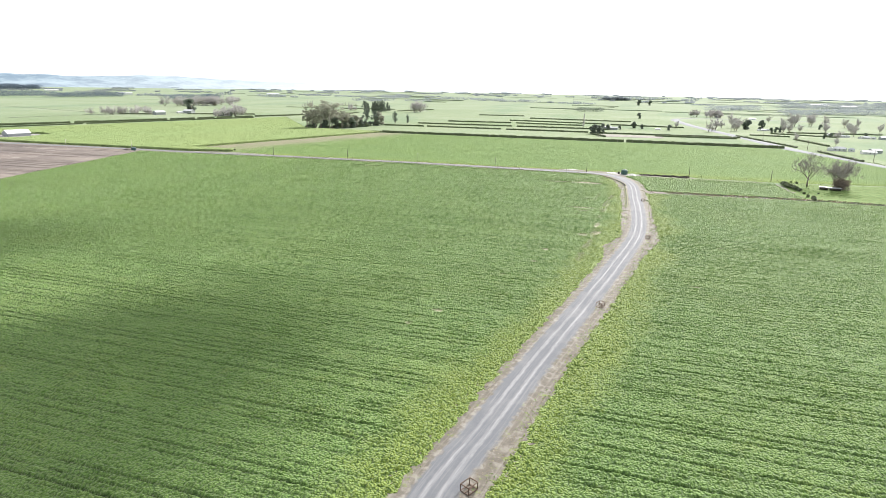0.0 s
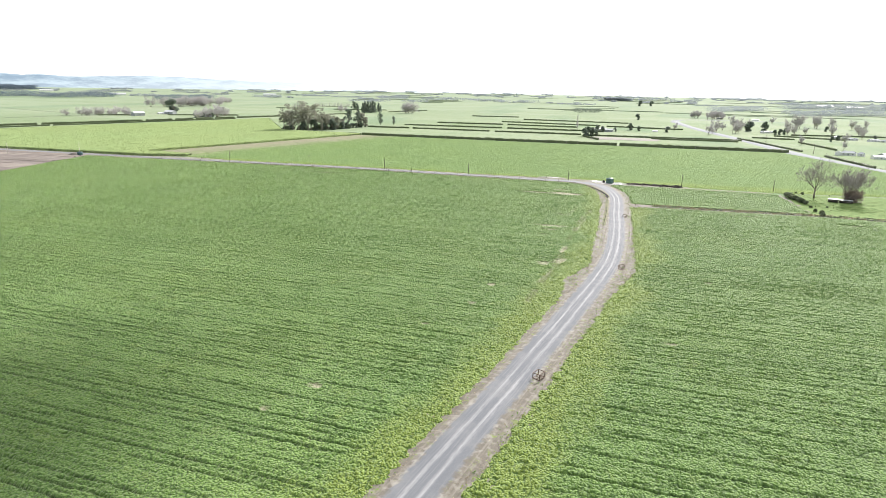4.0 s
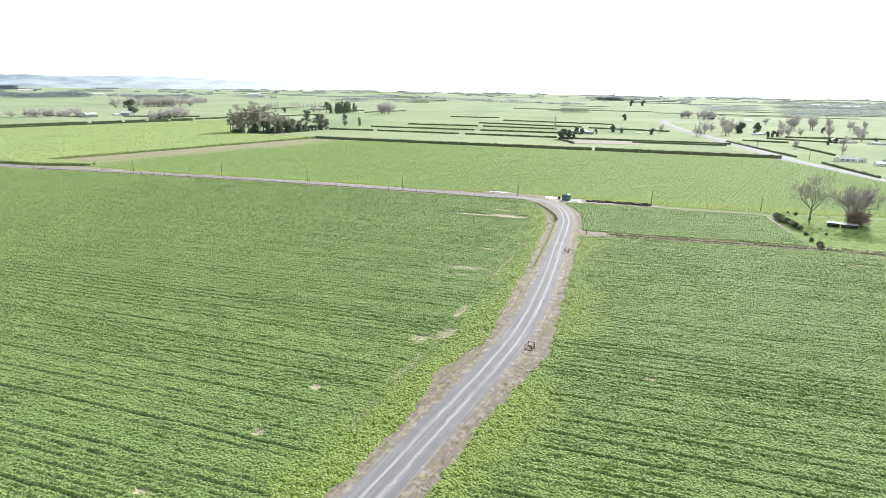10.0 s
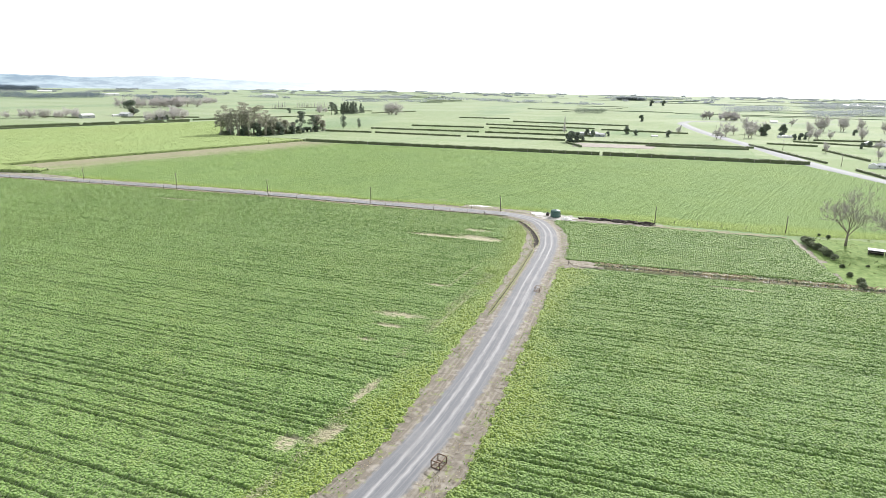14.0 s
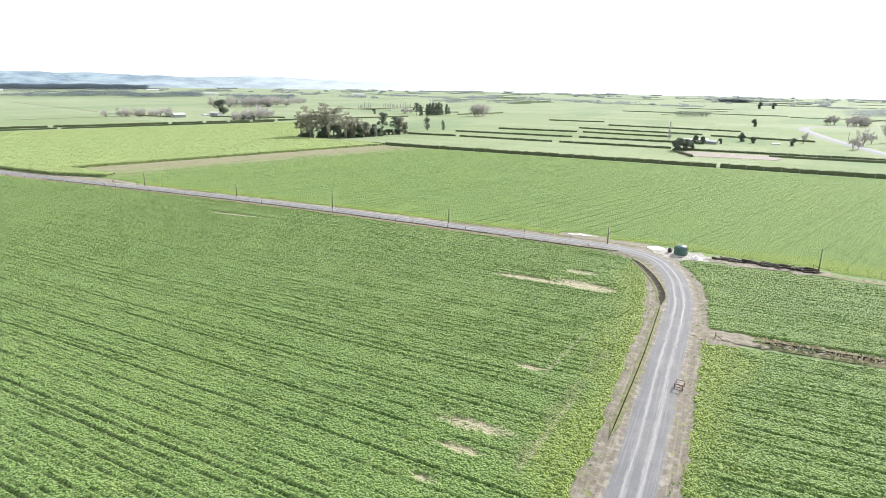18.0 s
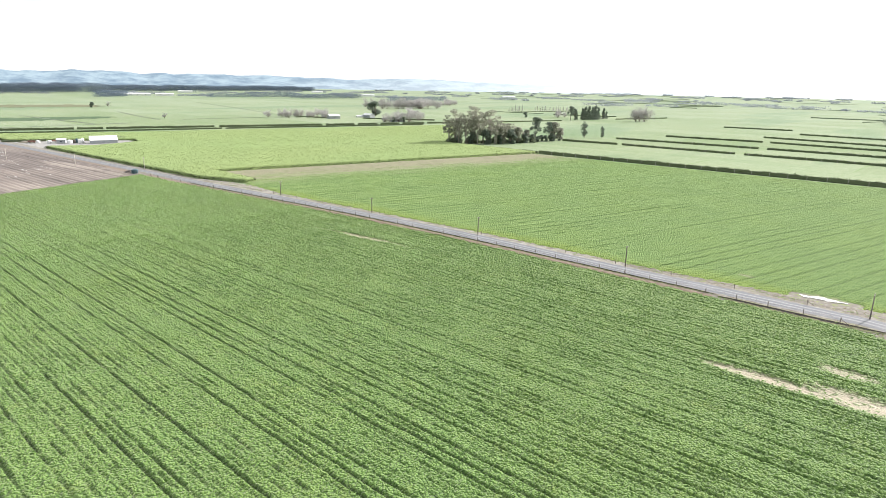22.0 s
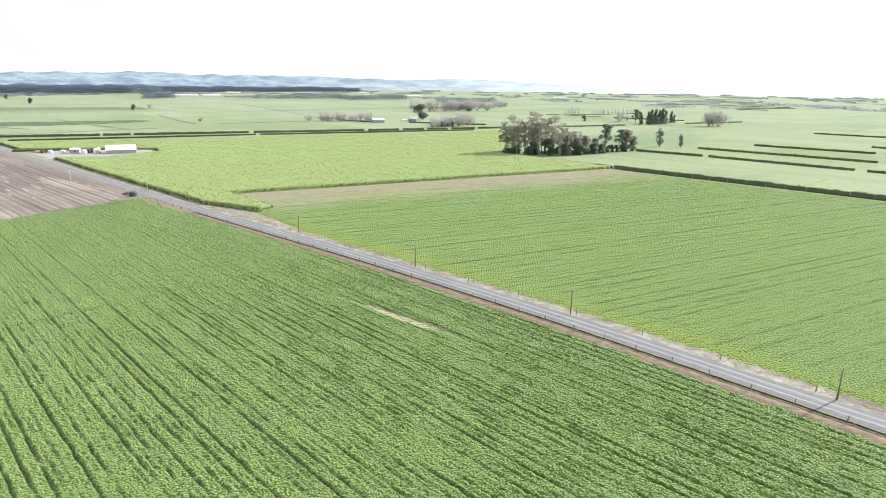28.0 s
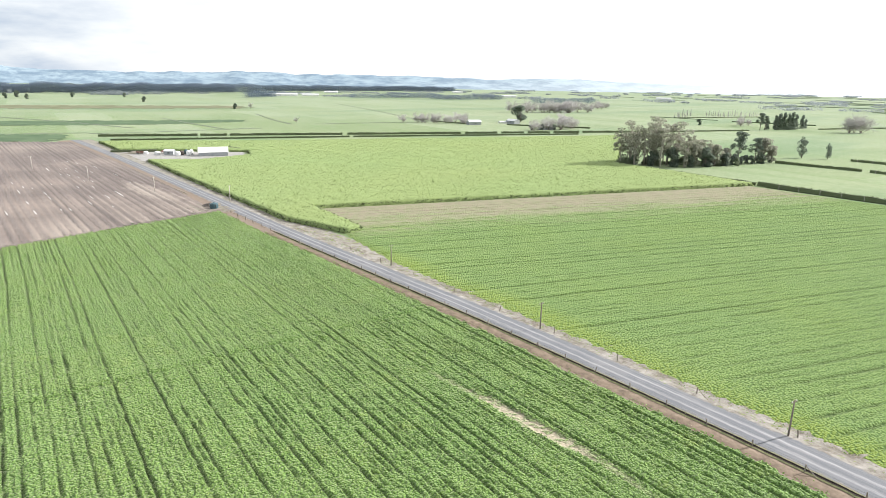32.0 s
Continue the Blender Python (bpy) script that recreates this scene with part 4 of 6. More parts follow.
gx_, gy_ = RNG.uniform(143, 250, n_t), RNG.uniform(-52, 130, n_t)
ok = (value_noise(gx_ * 0.25, gy_ * 0.25, 17) > 0.42) & ~inside(NORTH, gx_, gy_) & (line_gap(PUBLIC_ROAD, gx_, gy_) > 5) & (line_gap([(88, -55), (146, -51.3), (250, -53.6)], gx_, gy_) > 2.5)
tagged(new("pasture_tufts", leaf_mesh("pasture_tufts", np.stack([gx_, gy_, 0.10 + 0 * gx_], 1)[ok], 0.42, M_TUFT, RNG, 0.8)),
       "rough tufts of pasture grass round the bare trees", "grass", kind="stuff")
# dark green sheets painted in for cloud shadows on the western pasture
M_SHADEGRASS = material("cloud_shade_grass", two_tone((0.075, 0.118, 0.07), (0.12, 0.17, 0.10), 0.06, 0.9, 0.12, spec=0.04))
M_DULL = material("dull_brown_green", two_tone((0.13, 0.145, 0.085), (0.21, 0.205, 0.14), 0.04, 0.9, 0.08, spec=0.04))
sheet("paddock_grass", [(-770, -260), (-764, -75), (-724, 62), (-706, 150), (-668, 140), (-655, 55), (-684, -76), (-700, -260)], 0.06, M_SHADEGRASS, "pasture strip darkened as under a cloud shadow", "grass", 3.0, 0.2, 9)
sheet("paddock_grass", [(-640, -330), (-596, -77), (-570, -30), (-545, -33), (-512, -52), (-560, -180), (-600, -330)], 0.06, M_SHADEGRASS, "pasture beside the tilled soil, darkened as under a cloud", "grass", 3.0, 0.2, 6)
sheet("paddock_grass", [(-1180, -330), (-1156, -70), (-1060, 270), (-955, 240), (-1020, -72), (-1040, -330)], 0.06, M_DULL, "dull brown-green strip far out on the pasture", "grass", 6.0, 0.2, 14)
sheet("gravel_strip", [(178.5, 183.5), (185.5, 164.5), (187.2, 165.2), (180.4, 184.4)], 0.14, M_LIME, "pale gravel strip at a field gateway", "gravel", 0.5, 0.05, 1.0)
sheet("gravel_strip", [(195.8, 91), (199.6, 80), (201.4, 80.6), (197.8, 91.6)], 0.14, M_LIME, "pale gravel strip beside the country road", "gravel", 0.5, 0.05, 1.0)
M_PADDOCK = material("rough_grass", two_tone((0.10, 0.165, 0.05), (0.20, 0.27, 0.10), 0.5, 0.9, 0.12, spec=0.04))
sheet("paddock_grass", [(141.5, -50), (252, -52), (238, 15), (141, -1)], 0.05, M_PADDOCK, "rough green grass under the bare trees", "grass", 1.5, 0.2, 1.5)
straw_line = smooth_line([(63.5, -178), (64, -166), (65, -150), (65, -132), (65, -100), (66.5, -78), (67, -64)], 0.5)
k = RNG.integers(0, len(straw_line), 4500)
pts_ = np.stack([straw_line[k, 0] + RNG.normal(0, 0.55, 4500), straw_line[k, 1] + RNG.normal(0, 0.3, 4500), 0.40 + 0.14 * RNG.random(4500)], 1)
ok = value_noise(pts_[:, 0] * 0.1, pts_[:, 1] * 0.35, 19) > 0.42
tagged(new("straw_line", leaf_mesh("straw_line", pts_[ok], 0.15, M_BLEACHED, RNG, 3.0)), "broken line of dry straw in the weedy strip", "straw", kind="stuff")
k = RNG.random(2400)
weeds = np.stack([88 + 150 * k, np.interp(88 + 150 * k, [88, 105, 146, 160, 240], [-55, -53.8, -51.3, -51.5, -53.5]) + RNG.choice([-1.0, 1.0], 2400) + RNG.normal(0, 0.35, 2400), 0.50 + 0.2 * RNG.random(2400)], 1)
ok = value_noise(weeds[:, 0] * 0.5, weeds[:, 1] * 0.8, 18) > 0.5
tagged(new("ditch_weeds", leaf_mesh("ditch_weeds", weeds[ok], 0.42, M_STRAW, RNG, 0.3)), "dry brown weeds along the ditch", "weeds", kind="stuff")
tagged(new("ditch_weeds", leaf_mesh("ditch_weeds", weeds[~ok], 0.5, M_HEDGE, RNG, 0.3)), "dark green weeds along the ditch", "weeds", kind="stuff")
k = RNG.random(420)
stones = np.stack([90 + 56 * k + RNG.normal(0, 0.5, 420), -55.0 + 3.6 * k + RNG.choice([-1.3, 1.3], 420) + RNG.normal(0, 0.35, 420), 0.42 + 0 * k], 1)
tagged(new("ditch_stones", leaf_mesh("ditch_stones", stones[value_noise(stones[:, 0] * 0.3, stones[:, 1] * 0, 20) > 0.4], 0.34, M_LIME, RNG, 1.5)), "pale stones along the ditch banks", "stones", kind="stuff")
sticks = Buf()
for k in range(260):
    y = RNG.uniform(-178, -108)
    x = float(np.interp(y, [-208, -174, -147, -126, -98], [68.5, 73.5, 77, 78, 77.6])) + (RNG.uniform(3.2, 6.6) if RNG.random() < 0.75 else -RNG.uniform(3.4, 5.2))
    a, L = RNG.uniform(0, 6.28), RNG.uniform(0.3, 1.5)
    sticks.tube([(x, y, 0.16), (x + L * math.cos(a), y + L * math.sin(a), 0.20)], [0.016, 0.010], 4, cap=False)
single("fallen_sticks", sticks, M_WOOD, "scattered grey sticks on the dirt verge", "sticks", kind="stuff")


# ---------------------------------------------------------------- trees
def branching(trunk, twigs, start, direction, length, radius, level, rng, spread, drop=0.72, kids=(3, 5), min_twig=0.018, up=0.18):
    """A limb that forks until only twigs are left."""
    n = 4 if level > 1 else 3
    pts, p, d = [Vector(start)], Vector(start), Vector(direction).normalized()
    for i in range(n):
        d = (d + Vector(rng.normal(0, 0.10, 3)) + Vector((0, 0, up * 0.35))).normalized()
        p = p + d * (length / n)
        pts.append(p.copy())
    radii = [max(min_twig, radius * (1 - 0.55 * i / n)) for i in range(n + 1)]
    (trunk if level > 2 else twigs).tube(pts, radii, 7 if level > 3 else (4 if level > 1 else 3), cap=False)
    if level == 0:
        return
    for k in range(int(rng.integers(*kids)) + (1 if level == 1 else 0)):
        f = rng.uniform(0.22, 1.0)
        i = min(n - 1, int(f * n))
        s = pts[i].lerp(pts[i + 1], f * n - i)
        side = Vector(rng.normal(0, 1, 3)).cross(d).normalized()
        nd = (d + side * spread * rng.uniform(0.6, 1.3) + Vector((0, 0, up))).normalized()
        branching(trunk, twigs, s, nd, length * drop * rng.uniform(0.75, 1.15), radius * 0.5, level - 1, rng, spread, drop, kids, min_twig, up)


def bare_tree(label, seed, height, levels=5, spread=0.75, twig=M_TWIG, clear=0.22, kids=(3, 5), min_twig=0.02, stems=1):
    """A leafless tree: trunk and limbs, and a haze of twigs."""
    rng = np.random.default_rng(seed)
    t = thing("bare_tree", label, "tree")
    trunk, twigs = Buf(), Buf()
    for s in range(stems):
        lean = Vector((rng.normal(0, 0.25), rng.normal(0, 0.25), 1)) if stems > 1 else Vector((0.04, 0.02, 1))
        foot = (rng.normal(0, 0.4), rng.normal(0, 0.4), -0.1) if stems > 1 else (0, 0, -0.1)
        trunk.tube([foot, Vector(foot) + Vector((0, 0, height * clear * 0.6)), Vector(foot) + lean * height * clear],
                   [height * 0.028, height * 0.021, height * 0.018], 8)
        top = Vector(foot) + lean * height * clear
        limbs = 5 if stems == 1 else 2
        for k in range(limbs):
            a = 6.28 * (k + s * 0.37 + rng.uniform(-0.3, 0.3)) / limbs
            out = 0.15 if stems == 1 and k == 0 else 1.0
            branching(trunk, twigs, top - Vector((0, 0, rng.uniform(0, height * 0.08))), Vector((math.cos(a) * spread * out, math.sin(a) * spread * out, 1.0)),
                      height * 0.36 * rng.uniform(0.8, 1.15), height * 0.010, levels, rng, spread, 0.71, kids, min_twig, 0.10)
    part("trunk", trunk, M_BARK, t, smooth=True)
    part("crown", twigs, twig, t, "fine bare winter twigs")
    return t


def clumps(rng, blobs, per, fill=0.55):
    """Leaf centres in and on a set of blobs (x, y, z, rx, rz)."""
    out = []
    for x, y, z, rx, rz in blobs:
        d = rng.normal(size=(per, 3))
        d /= np.linalg.norm(d, axis=1)[:, None]
        r = rng.uniform(fill, 1.0, per) ** 0.6
        bump_ = 0.8 + 0.4 * rng.random(per)
        out.append(np.stack([x + d[:, 0] * rx * r * bump_, y + d[:, 1] * rx * r * bump_, z + d[:, 2] * rz * r], 1))
    return np.concatenate(out)


def leafy_tree(name, label, seed, height, blobs, per, leaf, mat, bark, trunk_r, tops, stems=1):
    """A tapered trunk with limbs that run to each clump of leaves."""
    rng = np.random.default_rng(seed)
    t = thing(name, label, "tree")
    tb = Buf()
    for s in range(stems):
        fx, fy = (rng.normal(0, 0.5), rng.normal(0, 0.5)) if stems > 1 else (0, 0)
        mid = Vector((fx * 2 + rng.normal(0, 0.2), fy * 2 + rng.normal(0, 0.2), height * tops))
        tb.tube([(fx, fy, -0.1), (fx * 1.3, fy * 1.3, height * tops * 0.5), mid], [trunk_r, trunk_r * 0.75, trunk_r * 0.5], 8)
        for x, y, z, rx, rz in blobs[s::stems]:
            a = Vector((fx * 1.5, fy * 1.5, min(height * tops * 0.85, max(z - rz * 1.6, height * 0.12))))
            b = Vector((x, y, z))
            m_ = a.lerp(b, 0.5) + Vector((rng.normal(0, 0.3), rng.normal(0, 0.3), -0.1 * (b - a).length))
            tb.tube([a, m_, b], [trunk_r * 0.42, trunk_r * 0.28, 0.05], 5, cap=False)
    part("trunk", tb, bark, t, smooth=True)
    part("crown", Buf().quads(clumps(rng, blobs, per), leaf, rng=rng), mat, t)
    return t


def gum_tree(label, seed, height):
    """Several pale stems with clouds of grey leaves near the top and gaps between them."""
    rng = np.random.default_rng(seed)
    blobs = []
    for k in range(30):
        z = height * (rng.uniform(0.52, 0.96) if k % 4 else rng.uniform(0.28, 0.55))
        w = height * 0.27 * (1.12 - abs(z / height - 0.66) * 1.2)
        a = rng.uniform(0, 6.28)
        r = w * rng.uniform(0.25, 1.0)
        blobs.append((r * math.cos(a), r * math.sin(a), z, height * rng.uniform(0.05, 0.10), height * rng.uniform(0.028, 0.055)))
    return leafy_tree("gum_tree", label, seed, height, blobs, 64, 0.58, M_GUM, M_GUMBARK, height * 0.015, 0.66, 3)


def round_tree(name, label, seed, height, width, mat=None, per=170, leaf=0.8, low=0.22):
    rng = np.random.default_rng(seed)
    blobs = []
    for k in range(13):
        a, u = rng.uniform(0, 6.28), rng.uniform(0, 1)
        z = height * (low + (0.88 - low) * u)
        r = width * 0.5 * math.sin(math.pi * (0.18 + 0.72 * u)) * rng.uniform(0.3, 0.75)
        blobs.append((r * math.cos(a), r * math.sin(a), z, width * rng.uniform(0.16, 0.24), height * rng.uniform(0.10, 0.17)))
    return leafy_tree(name, label, seed, height, blobs, per, leaf, mat or M_DARKLEAF, M_BARK, height * 0.025, 0.5)


def pine_tree(label, seed, height):
    rng = np.random.default_rng(seed)
    blobs = []
    for k in range(20):
        u = rng.uniform(0.34, 0.97)
        a = rng.uniform(0, 6.28)
        r = height * 0.30 * (1.15 - u) ** 0.5 * rng.uniform(0.3, 1.0)
        blobs.append((r * math.cos(a), r * math.sin(a), height * u, height * rng.uniform(0.07, 0.13), height * rng.uniform(0.035, 0.075)))
    return leafy_tree("pine_tree", label, seed, height, blobs, 120, 0.6, M_DARKLEAF, M_BARK, height * 0.022, 0.8)


def conifer(label, seed, height, width):
    """A pointed conifer in ragged tiers."""
    rng = np.random.default_rng(seed)
    t = thing("conifer", label, "tree")
    part("trunk", Buf().tube([(0, 0, -0.1), (0, 0, height * 0.95)], [height * 0.02, 0.05], 7), M_BARK, t)
    blobs = []
    for k in range(24):
        u = 0.06 + 0.88 * k / 24
        a = rng.uniform(0, 6.28)
        w = width * 0.5 * (1.03 - u) ** 0.42 * rng.uniform(0.75, 1.15)
        blobs.append((0.45 * w * math.cos(a), 0.45 * w * math.sin(a), height * u, w * rng.uniform(0.55, 0.8), height * 0.075))
    part("crown", Buf().quads(clumps(rng, blobs, 80), 0.75, rng=rng), M_DARKLEAF, t)
    return t


def poplar(label, seed, height):
    """A narrow leafless poplar with upright branches."""
    rng = np.random.default_rng(seed)
    t = thing("poplar", label, "tree")
    tr, tw = Buf(), Buf()
    tr.tube([(0, 0, -0.1), (0.1, 0, height * 0.5), (0, 0.1, height)], [height * 0.010, height * 0.006, 0.02], 6)
    for k in range(76):
        z = height * rng.uniform(0.05, 0.9)
        a = rng.uniform(0, 6.28)
        branching(tr, tw, (0, 0, z), (math.cos(a) * 0.30, math.sin(a) * 0.30, 1), height * 0.20 * (1.15 - z / height), 0.06, 1, rng, 0.4, 0.7, (3, 5), 0.04)
    part("trunk", tr, M_PINKTWIG, t, smooth=True)
    part("crown", tw, M_PINKTWIG, t)
    return t


def shrub(label, seed, height, width, mat=None):
    rng = np.random.default_rng(seed)
    s = thing("shrub", label, "shrub")
    st = Buf()
    blobs = []
    for k in range(7):
        a, r = rng.uniform(0, 6.28), width * 0.28 * rng.uniform(0, 1)
        x, y, z = r * math.cos(a), r * math.sin(a), height * rng.uniform(0.35, 0.75)
        blobs.append((x, y, z, width * 0.26, height * 0.25))
        st.tube([(0, 0, -0.05), (x * 0.6, y * 0.6, z * 0.5), (x, y, z)], [0.07, 0.05, 0.02], 5, cap=False)
    part("stem", st, M_BARK, s)
    part("crown", Buf().quads(clumps(rng, blobs, 130, 0.4), 0.36, rng=rng), mat or M_SHRUB, s)
    return s


def put(proto, x, y, turn=0.0, size=1.0, tall=None, label=""):
    o = copy_thing(proto, place(x, y, 0, turn, size, tall))
    if label:
        o["label"] = label
    return o


def stand(proto, x, y, turn=0.0, size=1.0):
    proto.matrix_basis = place(x, y, 0, turn, size)
    return proto


# two leafless trees in the paddock beside the shrubs
stand(bare_tree("leafless spreading tree alone in the paddock", 4, 14.6, 5, 0.74, M_TWIG, 0.28, (3, 5), 0.014), 152.4, -7.2, 40)
stand(bare_tree("tall leafless tree with several upright stems", 9, 15.5, 5, 0.50, M_TWIG, 0.10, (4, 5), 0.015, 3), 163.2, -12.6, 10)
thicket = stand(bare_tree("dense reddish-brown thicket of saplings", 14, 8.5, 4, 0.75, M_REDTWIG, 0.05, (4, 6), 0.02, 5), 164.0, -12.0, 70)
put(thicket, 166.5, -11.0, 190, 0.8)

# a clump of gums with pines at its end
g_a = stand(gum_tree("tall grey-green gum tree in a dense clump", 21, 25), -236, 213)
g_b = stand(gum_tree("tall open-crowned gum tree in a dense clump", 22, 21), -230, 219, 50)
g_c = stand(gum_tree("slender gum tree at the edge of the clump", 23, 18), -240.5, 210.5, 130)
for proto, x, y, turn, size in ((g_a, -228, 226, 70, 1.10), (g_c, -237, 219, 20, 1.05), (g_b, -224, 230, 200, 1.12), (g_a, -221, 236, 160, 1.0), (g_b, -231, 211, 290, 0.8),
                                (g_a, -222, 222, 240, 0.85), (g_b, -216, 241, 20, 0.82), (g_c, -213, 232, 80, 0.85), (g_a, -234, 231, 300, 0.92), (g_c, -226, 243, 45, 0.9),
                                (g_b, -211, 247, 100, 0.72), (g_c, -218, 252, 10, 0.8), (g_b, -243, 221, 15, 0.75)):
    put(proto, x, y, turn, size)
b_a = stand(round_tree("dense_tree", "low dark evergreen under taller gums", 31, 11, 10, M_DARKLEAF, 170, 0.75, 0.06), -219, 229)
b_b = stand(round_tree("dense_tree", "grey-green bushy tree in the clump", 32, 13, 11, M_GUM, 140, 0.75, 0.08), -212, 240)
for proto, x, y, turn, size in ((b_a, -209, 246, 60, 1.0), (b_b, -208, 254, 120, 0.95), (b_a, -226, 221, 200, 0.8), (b_a, -213, 236, 30, 0.72), (b_b, -214, 260, 80, 0.85),
                                (b_a, -206, 261, 10, 0.7), (b_b, -202, 297, 40, 1.15), (b_a, -234, 214, 90, 0.55), (b_b, -208, 266, 15, 0.75), (b_a, -205, 270, 33, 0.6), (b_a, -203, 292, 70, 0.45), (b_b, -199, 301, 20, 0.8)):
    put(proto, x, y, turn, size)
p_a = stand(pine_tree("dark flat-topped pine beside the gum clump", 41, 19), -207, 277)
put(p_a, -203, 289, 100, 0.8)
put(b_a, -206, 284, 40, 0.45)
under = stand(round_tree("bush", "low bush at the foot of the gum clump", 34, 6, 9, M_SHRUB, 130, 0.5, 0.04), -236, 210, 0, 0.8)
for k in range(44):
    f = (k + RNG.random()) / 44
    put(under, -240 + 35 * f + RNG.normal(0, 2.2), 210 + 55 * f + RNG.normal(0, 2.2), RNG.uniform(0, 360), 0.45 + 0.45 * RNG.random(), 0.35 + 0.75 * RNG.random())
for x, y, size in ((-204, 274, 0.4), (-206, 280, 0.42), (-203, 285, 0.45), (-200, 291, 0.5), (-201, 303, 0.5), (-205, 268, 0.45)):
    put(b_a, x, y, RNG.uniform(0, 360), size, label="low bush at the foot of the pines")
# two young trees standing alone behind the clump
c_a = stand(round_tree("evergreen_tree", "small dark ragged evergreen alone in pasture", 51, 14, 7.5, M_DARKLEAF, 90, 0.6, 0.14), -201.6, 345.5)
put(c_a, -190, 355.5, 80, 0.72, label="smaller leaning evergreen alone in pasture")

# group with a conifer block far behind the clump
c_b = stand(conifer("dark conifer in a tight block", 52, 18, 8), -346, 610)
for x, y, turn, size in ((-344, 616, 40, 1.05), (-342, 622, 80, 1.0), (-341, 628, 10, 1.08), (-347, 604, 120, 0.9), (-340, 634, 60, 0.95), (-345, 660, 20, 0.85), (-344, 666, 90, 0.6), (-352, 596, 5, 0.7)):
    put(c_b, x, y, turn, size)
put(p_a, -352, 582, 10, 0.95)
put(p_a, -350, 588, 70, 0.8)
far_bare = stand(bare_tree("wide leafless tree far across the pasture", 61, 19, 4, 0.8, M_PINKTWIG, 0.05, (4, 6), 0.028, 3), -285, 643)
put(far_bare, -282, 651, 90, 1.25, 1.2)
put(far_bare, -287, 637, 200, 1.2, 1.15)
put(far_bare, -403, 636, 200, 0.7)
put(far_bare, -398, 626, 20, 0.6)
put(far_bare, -400, 648, 30, 0.5)
put(b_a, -430, 593, 0, 0.7)
pop = stand(poplar("lone leafless poplar beside a hedge", 71, 17), 13, 374.5)
for k in range(44):
    f = k / 43
    if 0.20 < f < 0.36:
        continue
    o = put(pop, -540 + 36 * f + RNG.normal(0, 1.5), 705 + 165 * f + RNG.normal(0, 1.2), RNG.uniform(0, 360), (0.45 + 0.4 * RNG.random()) * (1 - 0.2 * f), label="leafless poplar in a long shelter row")
    o["group"] = "shelter row of poplars"

# homestead group on the west side
dark = stand(round_tree("dark_tree", "broad dark evergreen with a rounded crown", 33, 22, 24, M_DARKLEAF, 260, 1.1, 0.14), -560, 429)
willow = stand(bare_tree("pinkish-grey leafless willow in a thicket", 62, 13, 4, 0.85, M_PINKTWIG, 0.08, (4, 6), 0.026, 3), -576, 318)
for k in range(9):
    put(willow, -600 + 6.2 * k + RNG.normal(0, 2), 292 + 6.5 * k + RNG.normal(0, 3), RNG.uniform(0, 360), 0.75 + 0.25 * RNG.random())
for x, y, size in ((-447, 342, 0.85), (-452, 352, 0.95), (-449, 364, 1.05), (-447, 378, 1.35), (-453, 386, 1.4), (-450, 396, 1.1), (-458, 372, 1.1), (-585, 351, 1.0), (-581, 362, 0.9), (-456, 406, 0.8)):
    put(willow, x, y, RNG.uniform(0, 360), size)
for x, y, size in ((-452, 358, 0.55), (-447, 369, 0.5), (-455, 346, 0.5)):
    put(b_a, x, y, RNG.uniform(0, 360), size)
for k in range(24):
    f = RNG.random()
    put(willow, -745 + 45 * f + RNG.normal(0, 12), 560 + 150 * f + RNG.normal(0, 8), RNG.uniform(0, 360), 1.2 + 0.5 * RNG.random())
for k in range(16):
    put(willow, -815 + RNG.normal(0, 18), 770 + 9 * k, RNG.uniform(0, 360), 0.9 + 0.4 * RNG.random())

# scattered trees on the east side by the public road
bt = stand(bare_tree("leafless grey tree in a hedged paddock", 63, 13, 4, 0.6, M_PINKTWIG, 0.12, (4, 6), 0.022, 1), 144, 391)
for x, y, size in ((164, 464, 0.9), (173, 422, 1.15), (176, 428, 1.0), (247, 661, 0.9), (262, 568, 1.45), (258, 560, 1.2), (227, 418, 1.1), (222, 424, 0.9), (284, 582, 1.4),
                   (267, 441, 1.0), (295, 456, 1.0), (300, 462, 0.9), (320, 574, 1.1), (242, 440, 0.8), (210, 300, 0.7), (232, 262, 0.6), (250, 330, 0.85), (330, 480, 1.0), (283, 402, 0.9),
                   (155, 434, 1.2), (179, 490, 1.5), (186, 484, 1.2), (258, 566, 1.6), (283, 588, 1.5), (113, 436, 0.8), (272, 464, 1.1), (236, 500, 1.2), (200, 520, 1.0), (305, 600, 1.3), (310, 520, 0.9), (345, 610, 1.0), (104, 400, 0.6), (148, 398, 0.7)):
    put(bt, x, y, RNG.uniform(0, 360), size)
for x, y, size in ((193, 472, 1.0), (189, 466, 0.8), (210, 482, 1.0), (210, 422, 0.5), (216, 428, 0.55), (222, 436, 0.6), (245, 352, 0.45), (255, 372, 0.45), (66, 414, 0.7), (75, 403, 0.5),
                   (104, 397, 0.55), (31, 295, 0.85), (35, 301, 0.75), (28, 299, 0.65), (38, 306, 0.55), (31, 289, 0.45), (40, 366, 0.55), (34, 370, 0.6), (52, 380, 0.4), (290, 390, 0.45), (330, 430, 0.6), (280, 520, 0.55)):
    put(b_a, x, y, RNG.uniform(0, 360), size, label="rounded dark evergreen by farm buildings")
for k in range(22):
    put(bt, 150 + 46 * RNG.random(), 745 + 55 * RNG.random(), RNG.uniform(0, 360), 0.9 + 0.35 * RNG.random(), label="slender leafless tree in a planted grove")

